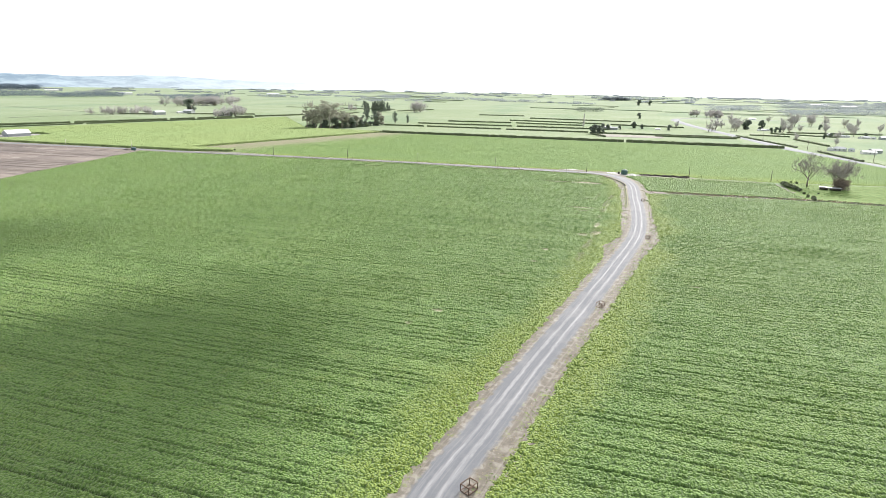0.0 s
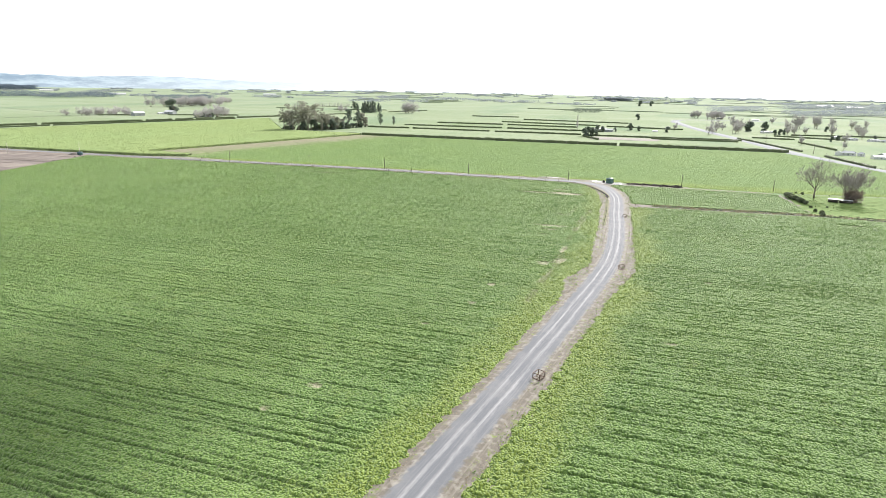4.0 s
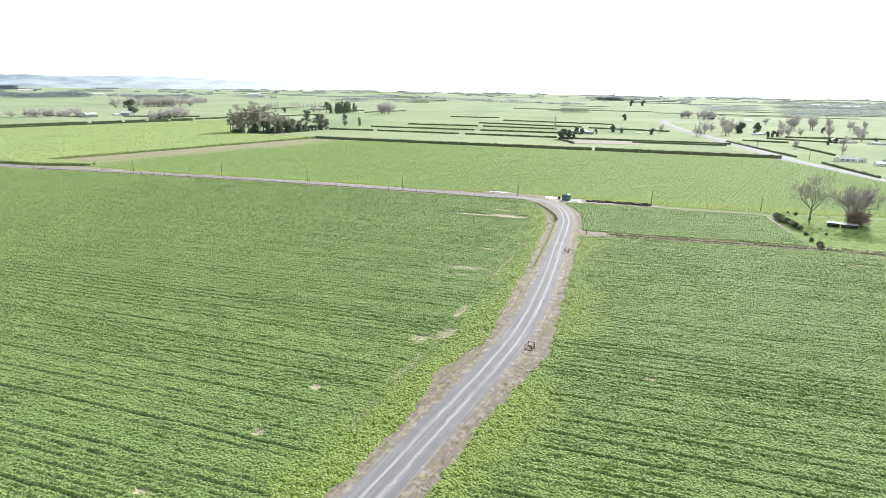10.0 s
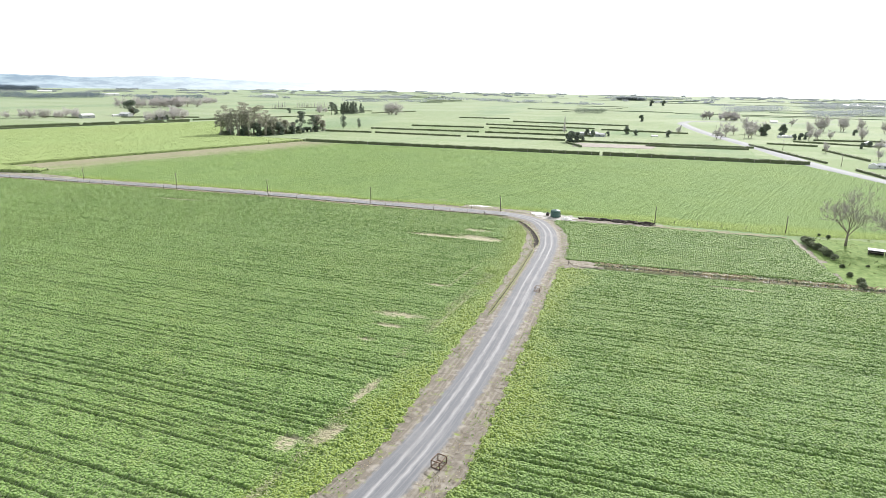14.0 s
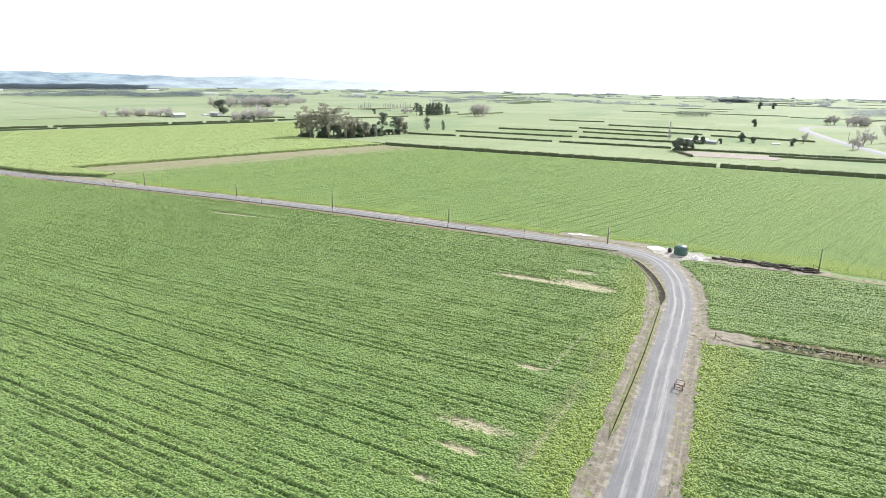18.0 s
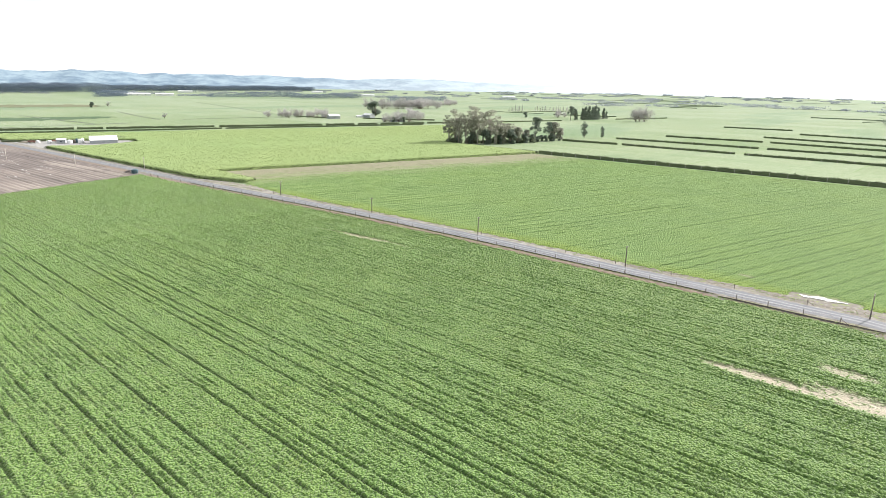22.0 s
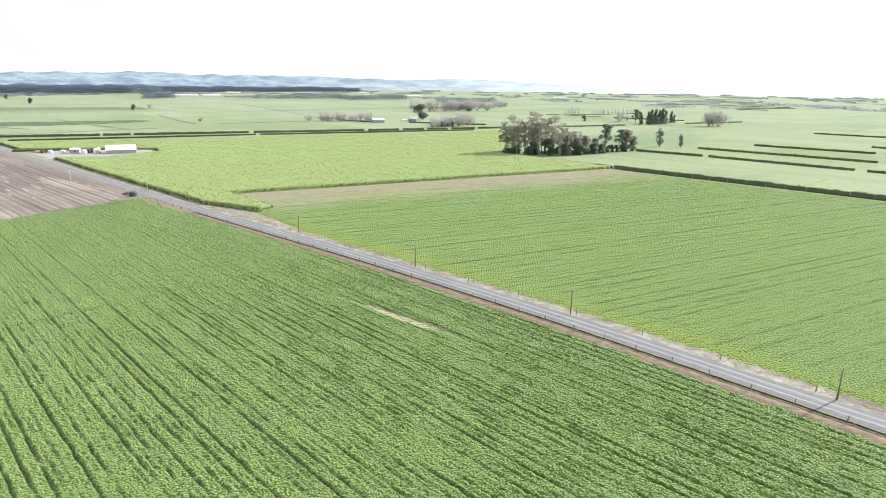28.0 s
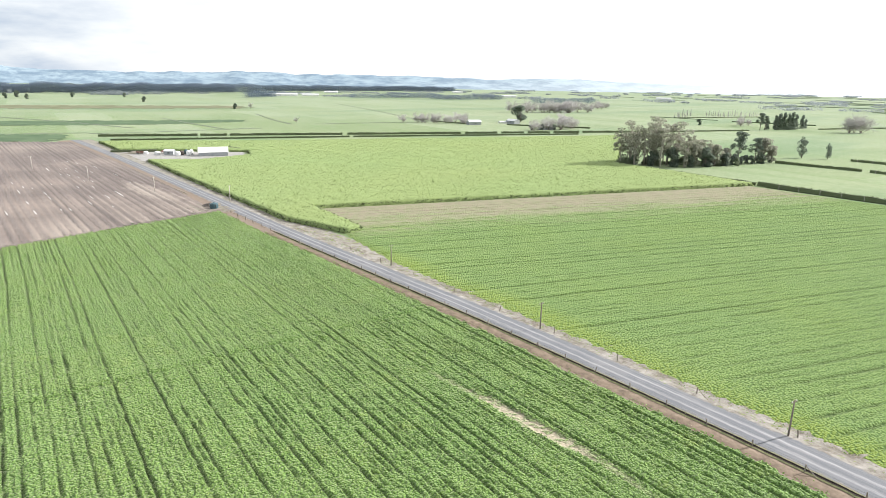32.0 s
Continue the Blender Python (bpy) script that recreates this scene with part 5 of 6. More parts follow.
# lone far trees on the western pasture
for x, y, size in ((-1476, -57, 1.0), (-1549, -36, 1.2), (-1441, -24, 0.9), (-1550, 62, 1.0), (-1270, 149, 0.9), (-1551, 161, 0.9), (-952, 215, 0.75), (69, 671, 0.8), (60, 1503, 1.4), (89, 1532, 1.3)):
    put(b_a, x, y, RNG.uniform(0, 360), size, label="lone dark tree far out on the pasture")
put(bt, -631, 177, 10, 0.6)
put(bt, -958, 240, 10, 0.8)

# shrubs in a row beside the dirt path
sh_a = stand(shrub("rounded grey-green shrub in a row", 81, 2.6, 3.2), 142.5, -10)
sh_b = stand(shrub("dark green shrub in a row", 82, 2.2, 2.8, M_HEDGE), 143.6, -16)
for proto, x, y, size in ((sh_a, 142.2, -6.5, 0.8), (sh_b, 142.6, -12.8, 0.9), (sh_a, 143.2, -14.2, 0.75), (sh_a, 144.4, -19.5, 0.9), (sh_b, 144.9, -22.5, 1.0), (sh_a, 145.6, -25.8, 0.75),
                          (sh_b, 145.8, -33, 0.5), (sh_b, 145.6, -41, 0.6), (sh_b, 146.0, -48.5, 0.95), (sh_a, 145.8, -50.6, 0.7), (sh_b, 152, -30, 0.35), (sh_b, 150, 2, 0.5), (sh_b, 148, 4, 0.4)):
    put(proto, x, y, RNG.uniform(0, 360), size)

# ---------------------------------------------------------------- hedges
def hedge(x0, y0, x1, y1, height=1.7, width=1.5, label="clipped dark green hedge along a paddock", leaf=0.55, dens=9.0, seed=0):
    """A trimmed hedge: a solid woody core with leaves all over it."""
    rng = np.random.default_rng(seed + int(abs(x0) * 7 + abs(y0) * 3))
    L = math.hypot(x1 - x0, y1 - y0)
    h = thing("hedge", label, "hedge")
    h.matrix_basis = pose(x0, y0, 0, 0, 0, math.degrees(math.atan2(y1 - y0, x1 - x0)))
    n = max(2, int(L / 3))
    xs = np.linspace(0, L, n)
    hh = height * (0.72 + 0.22 * rng.random(n))
    vs, fs = [], []
    for x, z in zip(xs, hh):
        vs += [(x, -width * 0.42, 0), (x, -width * 0.36, z), (x, width * 0.36, z), (x, width * 0.42, 0)]
    for i in range(n - 1):
        for k in range(3):
            fs.append((4 * i + k, 4 * i + 4 + k, 4 * i + 5 + k, 4 * i + 1 + k))
    fs += [(0, 1, 2, 3), (4 * n - 1, 4 * n - 2, 4 * n - 3, 4 * n - 4)]
    part("core", Buf().add(vs, fs), M_HEDGE, h)
    m = int(L * dens)
    x = rng.uniform(0, L, m)
    hz = np.interp(x, xs, hh) * 1.05
    side = rng.random(m)
    y = np.where(side < 0.4, rng.uniform(-0.5, 0.5, m) * width, np.sign(side - 0.7) * width * 0.45 + rng.normal(0, 0.06, m))
    z = np.where(side < 0.4, hz + rng.normal(0, 0.12, m), rng.uniform(0.05, 1, m) * hz)
    part("foliage", Buf().quads(np.stack([x, y, z], 1), leaf, rng=rng), M_HEDGE, h)
    return h


hedge(-157, 205, 62, 210, 2.2, 1.8, seed=1)
hedge(64, 210, 184, 213, 2.4, 2.0, seed=2)
hedge(-240, 206, -158, 205, 1.6, 1.4, "low dark hedge at the edge of the tall crop", seed=3)
hedge(-197, 302, -152, 307, 1.7, 1.5, seed=4)
for x0, y0, x1, y1 in ((-148, 307, -66, 307), (-60, 307, 24, 309), (28, 304, 165, 312), (-177, 357, -66, 363), (-60, 363, 40, 366), (-159, 419, -80, 428), (-74, 428, 8, 422),
                       (-94, 486, 30, 470), (38, 462, 122, 448), (-170, 615, -100, 622), (-80, 560, 60, 548), (28, 290, 44, 258), (88, 290, 160, 296)):
    hedge(x0, y0, x1, y1, 1.6, 1.4, dens=6)
for x0, y0, x1, y1 in ((165, 340, 195, 224), (203, 192, 214, 128), (212, 319, 224, 250), (180, 360, 215, 352), (225, 420, 320, 440), (205, 395, 260, 372)):
    hedge(x0, y0, x1, y1, 1.5, 1.6, "trimmed roadside hedge along the country road", dens=6)
for f0, f1 in ((0.0, 0.16), (0.165, 0.21), (0.215, 0.42), (0.43, 0.66), (0.67, 0.74), (0.75, 0.80), (0.81, 0.86), (0.87, 0.93), (0.94, 1.12)):
    hedge(-543 + 141 * f0, -17 + 412 * f0, -543 + 141 * f1, -17 + 412 * f1, 2.0, 1.8, "clipped hedge beyond the tall crop", dens=6)
hedge(-507, -14, -461, 151, 1.4, 1.1, "low dark hedge bordering the tall crop", dens=5)
hedge(-460, 154, -398, 350, 1.4, 1.1, "low dark hedge bordering the tall crop", dens=5)
hedge(-428, -25, -421, -1, 1.6, 1.4, "short hedge along the gravel yard", dens=5)
hedge(-416, 42, -403, 45, 2.0, 2.0, "short hedge along the gravel yard", dens=6)
hedge(-400, 395, -352, 560, 1.5, 1.4, dens=4)
hedge(-520, 372, -445, 420, 1.6, 1.4, dens=4)
hedge(-600, 330, -535, 345, 1.3, 1.2, dens=4)
hedge(-540, 705, -504, 872, 1.0, 1.3, dens=4)
hedge(-450, 700, -360, 730, 1.5, 1.4, dens=4)
hedge(-327, 661, -299, 769, 1.5, 1.4, dens=4)

# ---------------------------------------------------------------- poles, posts and loose things
def utility_pole(label, height=5.3, wood=None, lean=0.0, cross=True):
    p = thing("utility_pole", label, "pole")
    part("pole", Buf().tube([(0, 0, -0.1), (0.02 + lean * 0.5, 0, height * 0.5), (lean, 0, height)], [0.13, 0.115, 0.095], 10), wood or M_WOOD, p, smooth=True)
    if cross:
        part("crossarm", Buf().box(lean - 0.05, -0.62, height - 0.34, lean + 0.05, 0.62, height - 0.24), M_WOOD, p)
        for y in (-0.5, 0.5):
            part("insulator", Buf().lathe([(0.03, height - 0.24), (0.07, height - 0.20), (0.05, height - 0.13), (0.06, height - 0.10), (0.02, height - 0.06)], 8, (lean, y)), M_WHITE, p, "white insulator")
    return p


pole_a = utility_pole("dark wooden pole with a short crossarm beside the track", 5.4)
pole_a.matrix_basis = place(0, 0)
for x, y, t in ((49.9, 0.1, 4), (-45.8, 0, -6), (-89.8, -1.7, 3), (-139.3, -4.0, -4), (101, 2.8, 8), (139, 3.9, 0)):
    o = copy_thing(pole_a, place(x, y, 0, t))
    o["group"] = "poles along the track"
pole_a["group"] = "poles along the track"
pole_b = utility_pole("pale weathered pole standing in tilled soil", 6.2, M_PALEWOOD, 0.15)
pole_b.matrix_basis = place(-371, -67)
for x, y in ((-319, -49), (-275, -31), (-241, -12)):
    copy_thing(pole_b, place(x, y, 0, 20))


def post_mesh(height, r, seed):
    rng = np.random.default_rng(seed)
    return Buf().tube([(0, 0, -0.1), (rng.normal(0, 0.02), rng.normal(0, 0.02), height * 0.5), (rng.normal(0, 0.05), rng.normal(0, 0.05), height)], [r, r * 0.95, r * 0.9], 7).mesh("post", M_WOOD)


POSTS = [post_mesh(1.25, 0.085, s) for s in (1, 2, 3)]


PALE_POSTS = [Buf().tube([(0, 0, -0.1), (0.02 * k, 0.01, 0.9), (0.03 * k, 0.02, 1.75)], [0.11, 0.10, 0.09], 7).mesh("post", M_PALEWOOD) for k in (-1, 0, 1)]


def fence(label, line, gap, wires=(0.45, 0.85, 1.1), start=0, posts=POSTS):
    """Posts along a line, with plain wires between."""
    f = thing("fence", label, "fence")
    pts = smooth_line(line, 1.0)
    dist = np.concatenate([[0], np.cumsum(np.linalg.norm(np.diff(pts, axis=0), axis=1))])
    spotsx = np.arange(start, dist[-1], gap)
    xy = [(np.interp(d, dist, pts[:, 0]), np.interp(d, dist, pts[:, 1])) for d in spotsx]
    for i, (x, y) in enumerate(xy):
        o = part("post", posts[i % 3], None, f)
        o.matrix_basis = pose(x + RNG.normal(0, 0.08), y + RNG.normal(0, 0.08), 0, RNG.normal(0, 3), RNG.normal(0, 3), RNG.uniform(0, 360))
        if i % 7 == 0:
            b = part("brace", Buf().tube([(x, y, 0.95), (x + 1.5, y - 0.1, 0.08)], [0.05, 0.05], 6), M_WOOD, f)
    for z in wires:
        part("wire", Buf().tube([(x, y, z) for x, y in xy], [0.006] * len(xy), 3), M_RUST, f)
    return f


fence("weathered post and wire fence along the crop", [(46, -5.9), (0, -6.2), (-45, -6.4), (-92, -8.4), (-131, -11.4), (-188, -16), (-226, -18.5)], 6.2)
fence("short posts along the northern verge of the track", [(44, 1.2), (0, 0.9), (-45, 0.8), (-92, -1.4), (-131, -4.2), (-170, -7)], 14.0, (0.8,), 5)
fence("sparse posts along a field ditch", [(82, -56.8), (105, -55.8), (146, -53.6)], 9.0, (0.7,))
fence("old posts along the headland", [(100, 3.4), (139, 4.6), (146, 2)], 7.0, (0.7,))
fence("paddock fence beyond the shrubs", [(147, -52), (175, -52.3), (230, -53.5)], 6.0)


for line_ in ([(-150, 203.9), (62, 208.7)], [(66, 208.5), (183, 211.4)], [(-148, 305.8), (-66, 305.9)], [(-60, 305.9), (24, 307.6)], [(28, 302.7), (164, 310.6)], [(-176, 355.8), (-66, 361.8)]):
    fence("pale weathered posts along a clipped hedge", line_, 8.5, (0.9,), 3, PALE_POSTS)
for x, y in ((244, 58), (222, 136), (200, 212), (184, 309), (167, 399), (150, 494)):
    o = copy_thing(pole_a, place(x, y, 0, 15, 1.35))
    o["label"], o["group"] = "tall wooden pole beside the country road", "poles along the country road"


def steel_crate(label):
    """An open frame of steel bars, as for hauling loads."""
    c = thing("steel_crate", label, "crate")
    w, d, h, r = 1.55, 1.15, 0.95, 0.045
    for x in (-w / 2, w / 2):
        for y in (-d / 2, d / 2):
            part("upright", Buf().box(x - r, y - r, 0, x + r, y + r, h), M_RUST, c)
    for z in (r, h - r):
        for y in (-d / 2, d / 2):
            part("rail", Buf().box(-w / 2 + r, y - r, z - r, w / 2 - r, y + r, z + r), M_RUST, c)
        for x in (-w / 2, w / 2):
            part("rail", Buf().box(x - r, -d / 2 + r, z - r, x + r, d / 2 - r, z + r), M_RUST, c)
    part("floor_bar", Buf().box(-w / 2 + r, -r, 0.0, w / 2 - r, r, 0.07), M_RUST, c)
    part("floor_bar", Buf().box(-0.03, -d / 2 + r, 0.07, 0.03, d / 2 - r, 0.12), M_RUST, c)
    return c


crate = steel_crate("empty rusty steel frame crate on the track verge")
crate.matrix_basis = place(61.8, -275.2, 0.16, 65)
crate["group"] = "steel crates along the track"
for x, y, t in ((71.4, -210, 68), (80.7, -145, 80), (79.0, -79.4, 88)):
    copy_thing(crate, place(x, y, 0.15, t))


def water_tank(label, mat, radius, height):
    t = thing("water_tank", label, "tank")
    prof = [(radius * 0.99, 0)]
    for k in range(8):
        z = height * 0.78 * (k + 0.5) / 8
        prof += [(radius, z - 0.06), (radius * 1.012, z), (radius, z + 0.06)]
    prof += [(radius * 0.97, height * 0.82), (radius * 0.75, height * 0.92), (radius * 0.25, height)]
    part("body", Buf().lathe(prof, 28), mat, t, smooth=True)
    part("lid", Buf().lathe([(0.32, height - 0.04), (0.32, height + 0.08), (0.26, height + 0.12)], 16), mat, t)
    part("pipe", Buf().tube([(radius + 0.02, 0.1, 0.05), (radius + 0.12, 0.1, 0.3), (radius + 0.12, 0.1, height * 0.8)], [0.05, 0.05, 0.05], 6), M_CHAR, t)
    return t


tank = water_tank("round green plastic water tank on pale gravel", M_TANK, 1.65, 2.5)
tank.matrix_basis = place(69.2, -0.4, 0.2)
tank2 = water_tank("blue-grey water tank beside dark rubble", M_BLUETANK, 1.45, 2.1)
tank2.matrix_basis = place(-231, -20.6, 0.12)
small = water_tank("small dark drum beside the water tank", M_CHAR, 0.5, 1.0)
small.matrix_basis = place(66.4, 0.4, 0.22)


def heap(name, label, category, mat, x, y, r, h, seed, pieces=0):
    """A low mound with loose lumps on it."""
    rng = np.random.default_rng(seed)
    X, Y = np.meshgrid(np.linspace(-1.2, 1.2, 26), np.linspace(-1.2, 1.2, 26))
    d = np.hypot(X, Y) + 0.25 * (value_noise(X * 3 + 9, Y * 3, seed) - 0.5)
    Z = np.clip(1 - d, -0.05, 1) ** 1.0 * h * (0.7 + 0.6 * value_noise(X * 5, Y * 5, seed + 1)) - 0.02
    o = thing(name, label, category)
    part("mound", grid_mesh("mound", X * r, Y * r, Z, d < 1.08, mat, {}), None, o)
    if pieces:
        b = Buf()
        for k in range(pieces):
            a, q = rng.uniform(0, 6.28), r * rng.uniform(0.1, 0.9)
            s = rng.uniform(0.06, 0.2)
            b.lathe([(s * 0.6, 0), (s, s * 0.5), (s * 0.5, s)], 5, (q * math.cos(a), q * math.sin(a)))
            b.v[-1][:, 2] += max(0, h * (1 - q / r) * 0.8)
        part("rubble", b, mat, o)
    o.matrix_basis = place(x, y, 0.2)
    return o


heap("gravel_heap", "small heap of white gravel by the tank", "heap", M_LIME, 73.4, -3.0, 1.7, 0.9, 5, 14)
heap("gravel_heap", "low spread of pale gravel at the bend", "heap", M_LIME, 62.6, 2.6, 2.2, 0.4, 6, 10)
heap("rubble_heap", "dark heap of broken timber by the blue tank", "heap", M_CHAR, -236.5, -20.4, 3.0, 1.1, 7, 30)


def log_pile(label, x, y, length, seed):
    """A long windrow of charred logs and stumps."""
    rng = np.random.default_rng(seed)
    p = thing("log_pile", label, "log pile")
    for k in range(int(length * 4.2)):
        cx, cy = rng.uniform(0, length), rng.normal(0, 0.7)
        a = rng.normal(0, 0.6)
        ln, r = rng.uniform(0.8, 3.2), rng.uniform(0.09, 0.26)
        z = 0.12 + r + max(0, 0.55 - abs(cy) * 0.5) * rng.random()
        dx, dy, dz = math.cos(a) * ln / 2, math.sin(a) * ln / 2, rng.normal(0, 0.12)
        part("log", Buf().tube([(cx - dx, cy - dy, z - dz), (cx, cy, z + rng.normal(0, 0.04)), (cx + dx, cy + dy, z + dz)], [r, r * 1.05, r * 0.85], 7), M_CHAR if rng.random() < 0.8 else M_WOOD, p)
    part("ash", ribbon("ash", [(-0.5, 0), (length / 2, 0.1), (length + 0.5, 0)], [-2.0, -1.2, 0, 1.2, 2.0], [0.02, 0.12, 0.22, 0.12, 0.02], M_MUD, 0.5, 0.2), None, p)
    p.matrix_basis = place(x, y, 0.0, -3)
    return p


log_pile("long windrow of charred logs and stumps", 77.6, 0.6, 23, 15)


def low_hut(label, w, d, h):
    """A low open-fronted hut: dark boards on three sides, corner posts and a pale iron roof."""
    b = thing("animal_shelter", label, "shed")
    part("back_wall", Buf().box(-w / 2, d / 2 - 0.06, 0, w / 2, d / 2, h * 0.92), M_CHAR, b)
    for x in (-w / 2, w / 2 - 0.06):
        part("side_wall", Buf().box(x, -d / 2 + 0.1, 0, x + 0.06, d / 2 - 0.07, h * 0.88), M_CHAR, b)
    n = max(3, int(w / 0.9))
    for k in range(n):
        x = -w / 2 + 0.05 + (w - 0.24) * k / (n - 1)
        part("board", Buf().box(x, -d / 2, 0, x + 0.14, -d / 2 + 0.08, h * 0.85), M_CHAR, b)
    part("rail", Buf().box(-w / 2, -d / 2 - 0.04, h * 0.5, w / 2, -d / 2, h * 0.62), M_WOOD, b)
    v = [(-w / 2 - 0.15, -d / 2 - 0.2, h * 0.88), (w / 2 + 0.15, -d / 2 - 0.2, h * 0.88), (w / 2 + 0.15, d / 2 + 0.15, h), (-w / 2 - 0.15, d / 2 + 0.15, h)]
    v += [(x, y, z + 0.07) for x, y, z in v]
    part("roof", Buf().add(v, [(3, 2, 1, 0), (4, 5, 6, 7), (0, 1, 5, 4), (1, 2, 6, 5), (2, 3, 7, 6), (3, 0, 4, 7)]), M_GREYWALL, b, "dull grey iron roof")
    return b


hut = low_hut("low dark open shelter under a bare tree", 3.4, 1.8, 1.5)
hut.matrix_basis = place(157.6, -15.0, 0.05, -8)
hut_long = low_hut("longer low dark shelter under a bare tree", 4.4, 1.8, 1.35)
hut_long.matrix_basis = place(161.9, -15.9, 0.05, -8)

# ---------------------------------------------------------------- buildings
def building(name, label, w, d, wall_h, roof_h, wall_mat, roof_mat, windows=2, door=True, hip=False):
    """Walls, a gabled roof with eaves, and openings on the long sides."""
    b = thing(name, label, "building")
    wl_ = Buf()
    wl_.box(-w / 2, -d / 2, 0, w / 2, d / 2, wall_h)
    wl_.add([(-w / 2, -d / 2, wall_h), (-w / 2, d / 2, wall_h), (-w / 2, 0, wall_h + roof_h), (w / 2, -d / 2, wall_h), (w / 2, d / 2, wall_h), (w / 2, 0, wall_h + roof_h)], [(0, 2, 1), (3, 4, 5)])
    part("wall", wl_, wall_mat, b)
    e, hx = 0.35, (d * 0.45 if hip else 0)
    for s in (-1, 1):
        y1, z1 = s * (d / 2 + e), wall_h - e * roof_h / (d / 2) + 0.03
        ridge_z = wall_h + roof_h + 0.06
        v = [(-w / 2 - e, y1, z1), (w / 2 + e, y1, z1), (w / 2 + e - hx, 0, ridge_z), (-w / 2 - e + hx, 0, ridge_z)]
        v += [(x, y, z + 0.1) for x, y, z in v]
        part("roof", Buf().add(v, [(0, 1, 2, 3), (4, 5, 6, 7), (0, 1, 5, 4), (1, 2, 6, 5), (2, 3, 7, 6), (3, 0, 4, 7)]), roof_mat, b)
    for s in (-1, 1):
        for k in range(windows):
            x = -w / 2 + w * (k + 0.7) / (windows + 0.4)
            wi = part("window", Buf().box(x - 0.75, s * (d / 2 + 0.03) - 0.03, wall_h * 0.38, x + 0.75, s * (d / 2 + 0.03) + 0.03, wall_h * 0.8), M_WHITE, b)
            part("pane", Buf().box(x - 0.66, s * (d / 2 + 0.07) - 0.02, wall_h * 0.42, x + 0.66, s * (d / 2 + 0.07) + 0.02, wall_h * 0.76), M_GLASS, wi)
    if door:
        part("door", Buf().box(-0.5, -d / 2 - 0.06, 0, 0.5, -d / 2, min(2.05, wall_h * 0.9)), M_GREYWALL, b)
    return b


def long_shed(label):
    b = building("long_shed", label, 16, 10, 2.3, 2.4, M_GREYWALL, M_WHITE, 0, False)
    for k in range(5):
        x = -6.2 + 3.1 * k
        part("roller_door", Buf().box(x - 1.3, -5.08, 0, x + 1.3, -5.0, 2.1), M_GREYWALL, b, "grey roller door")
    return b


shed = long_shed("long low shed with a white iron roof")
shed.matrix_basis = place(-387.5, 23.5, 0.06, 74)
yard_hut = building("small_shed", "small pale shed in the gravel yard", 5, 4, 2.4, 0.8, M_GREYWALL, M_ROOF, 1)
yard_hut.matrix_basis = place(-400, 2, 0.06, 60)
for x, y, r, h, m, lab in ((-394, 5, 1.6, 2.6, M_WHITE, "white tank in the gravel yard"), (-397, 8, 1.4, 2.4, M_CHAR, "dark tank in the gravel yard"), (-404, -4, 1.5, 2.0, M_WHITE, "white tank at the end of the yard"), (-392, 10.5, 1.2, 3.0, M_WHITE, "tall white tank beside the long shed"), (-399, 11, 1.2, 2.8, M_BLUETANK, "blue-grey tank beside the long shed"), (-395, 13, 1.1, 3.2, M_WHITE, "tall white tank beside the long shed"), (-410, -9, 1.3, 1.8, M_WHITE, "white tank at the end of the yard")):
    t = water_tank(lab, m, r, h)
    t.matrix_basis = place(x, y, 0.06)


def farm_cart(label, mat):
    c = thing("farm_trailer", label, "trailer")
    part("deck", Buf().box(-2.6, -1.1, 0.75, 2.6, 1.1, 0.95), M_RUST, c)
    part("side", Buf().box(-2.6, -1.1, 0.95, 2.6, -1.02, 1.7), mat, c)
    part("side", Buf().box(-2.6, 1.02, 0.95, 2.6, 1.1, 1.7), mat, c)
    part("drawbar", Buf().tube([(2.6, 0, 0.8), (4.2, 0, 0.5)], [0.07, 0.06], 6), M_RUST, c)
    for x in (-1.0, 0.5):
        for y in (-1.2, 1.2):
            w = part("wheel", Buf().tube([(x, y - 0.14, 0.42), (x, y + 0.14, 0.42)], [0.42, 0.42], 16), M_CHAR, c)
            part("rim", Buf().tube([(x, y - 0.16, 0.42), (x, y + 0.16, 0.42)], [0.22, 0.22], 12), M_WHITE, w)
    return c


cart = farm_cart("flat farm trailer parked in the yard", M_REDROOF)
cart.matrix_basis = place(-402, 12, 0.1, 20)
copy_thing(cart, place(-409, 2, 0.1, 80))
copy_thing(cart, place(-412, -12, 0.1, 10))
heap("gravel_heap", "pale heap of spoil behind the shed", "heap", M_DIRT, -418, -14, 4.5, 1.2, 8, 12)

def country_house(label):
    """A low house: a hipped main block, a wing set across it and a garage."""
    main = building("farmhouse", label, 13, 7, 2.6, 1.8, M_WHITE, M_SLATE, 3, True, True)
    for w, d, h, at in ((8, 5.5, 2.5, (-8.2, -3.4, 90)), (6, 5.5, 2.4, (10.6, 0.6, 0))):
        wing = building("wing", label, w, d, h, 1.5, M_WHITE, M_SLATE, 1, False, True)
        for c in list(wing.children):
            c.parent = main
            c.matrix_basis = pose(at[0], at[1], 0, 0, 0, at[2])
        bpy.data.objects.remove(wing)
    return main


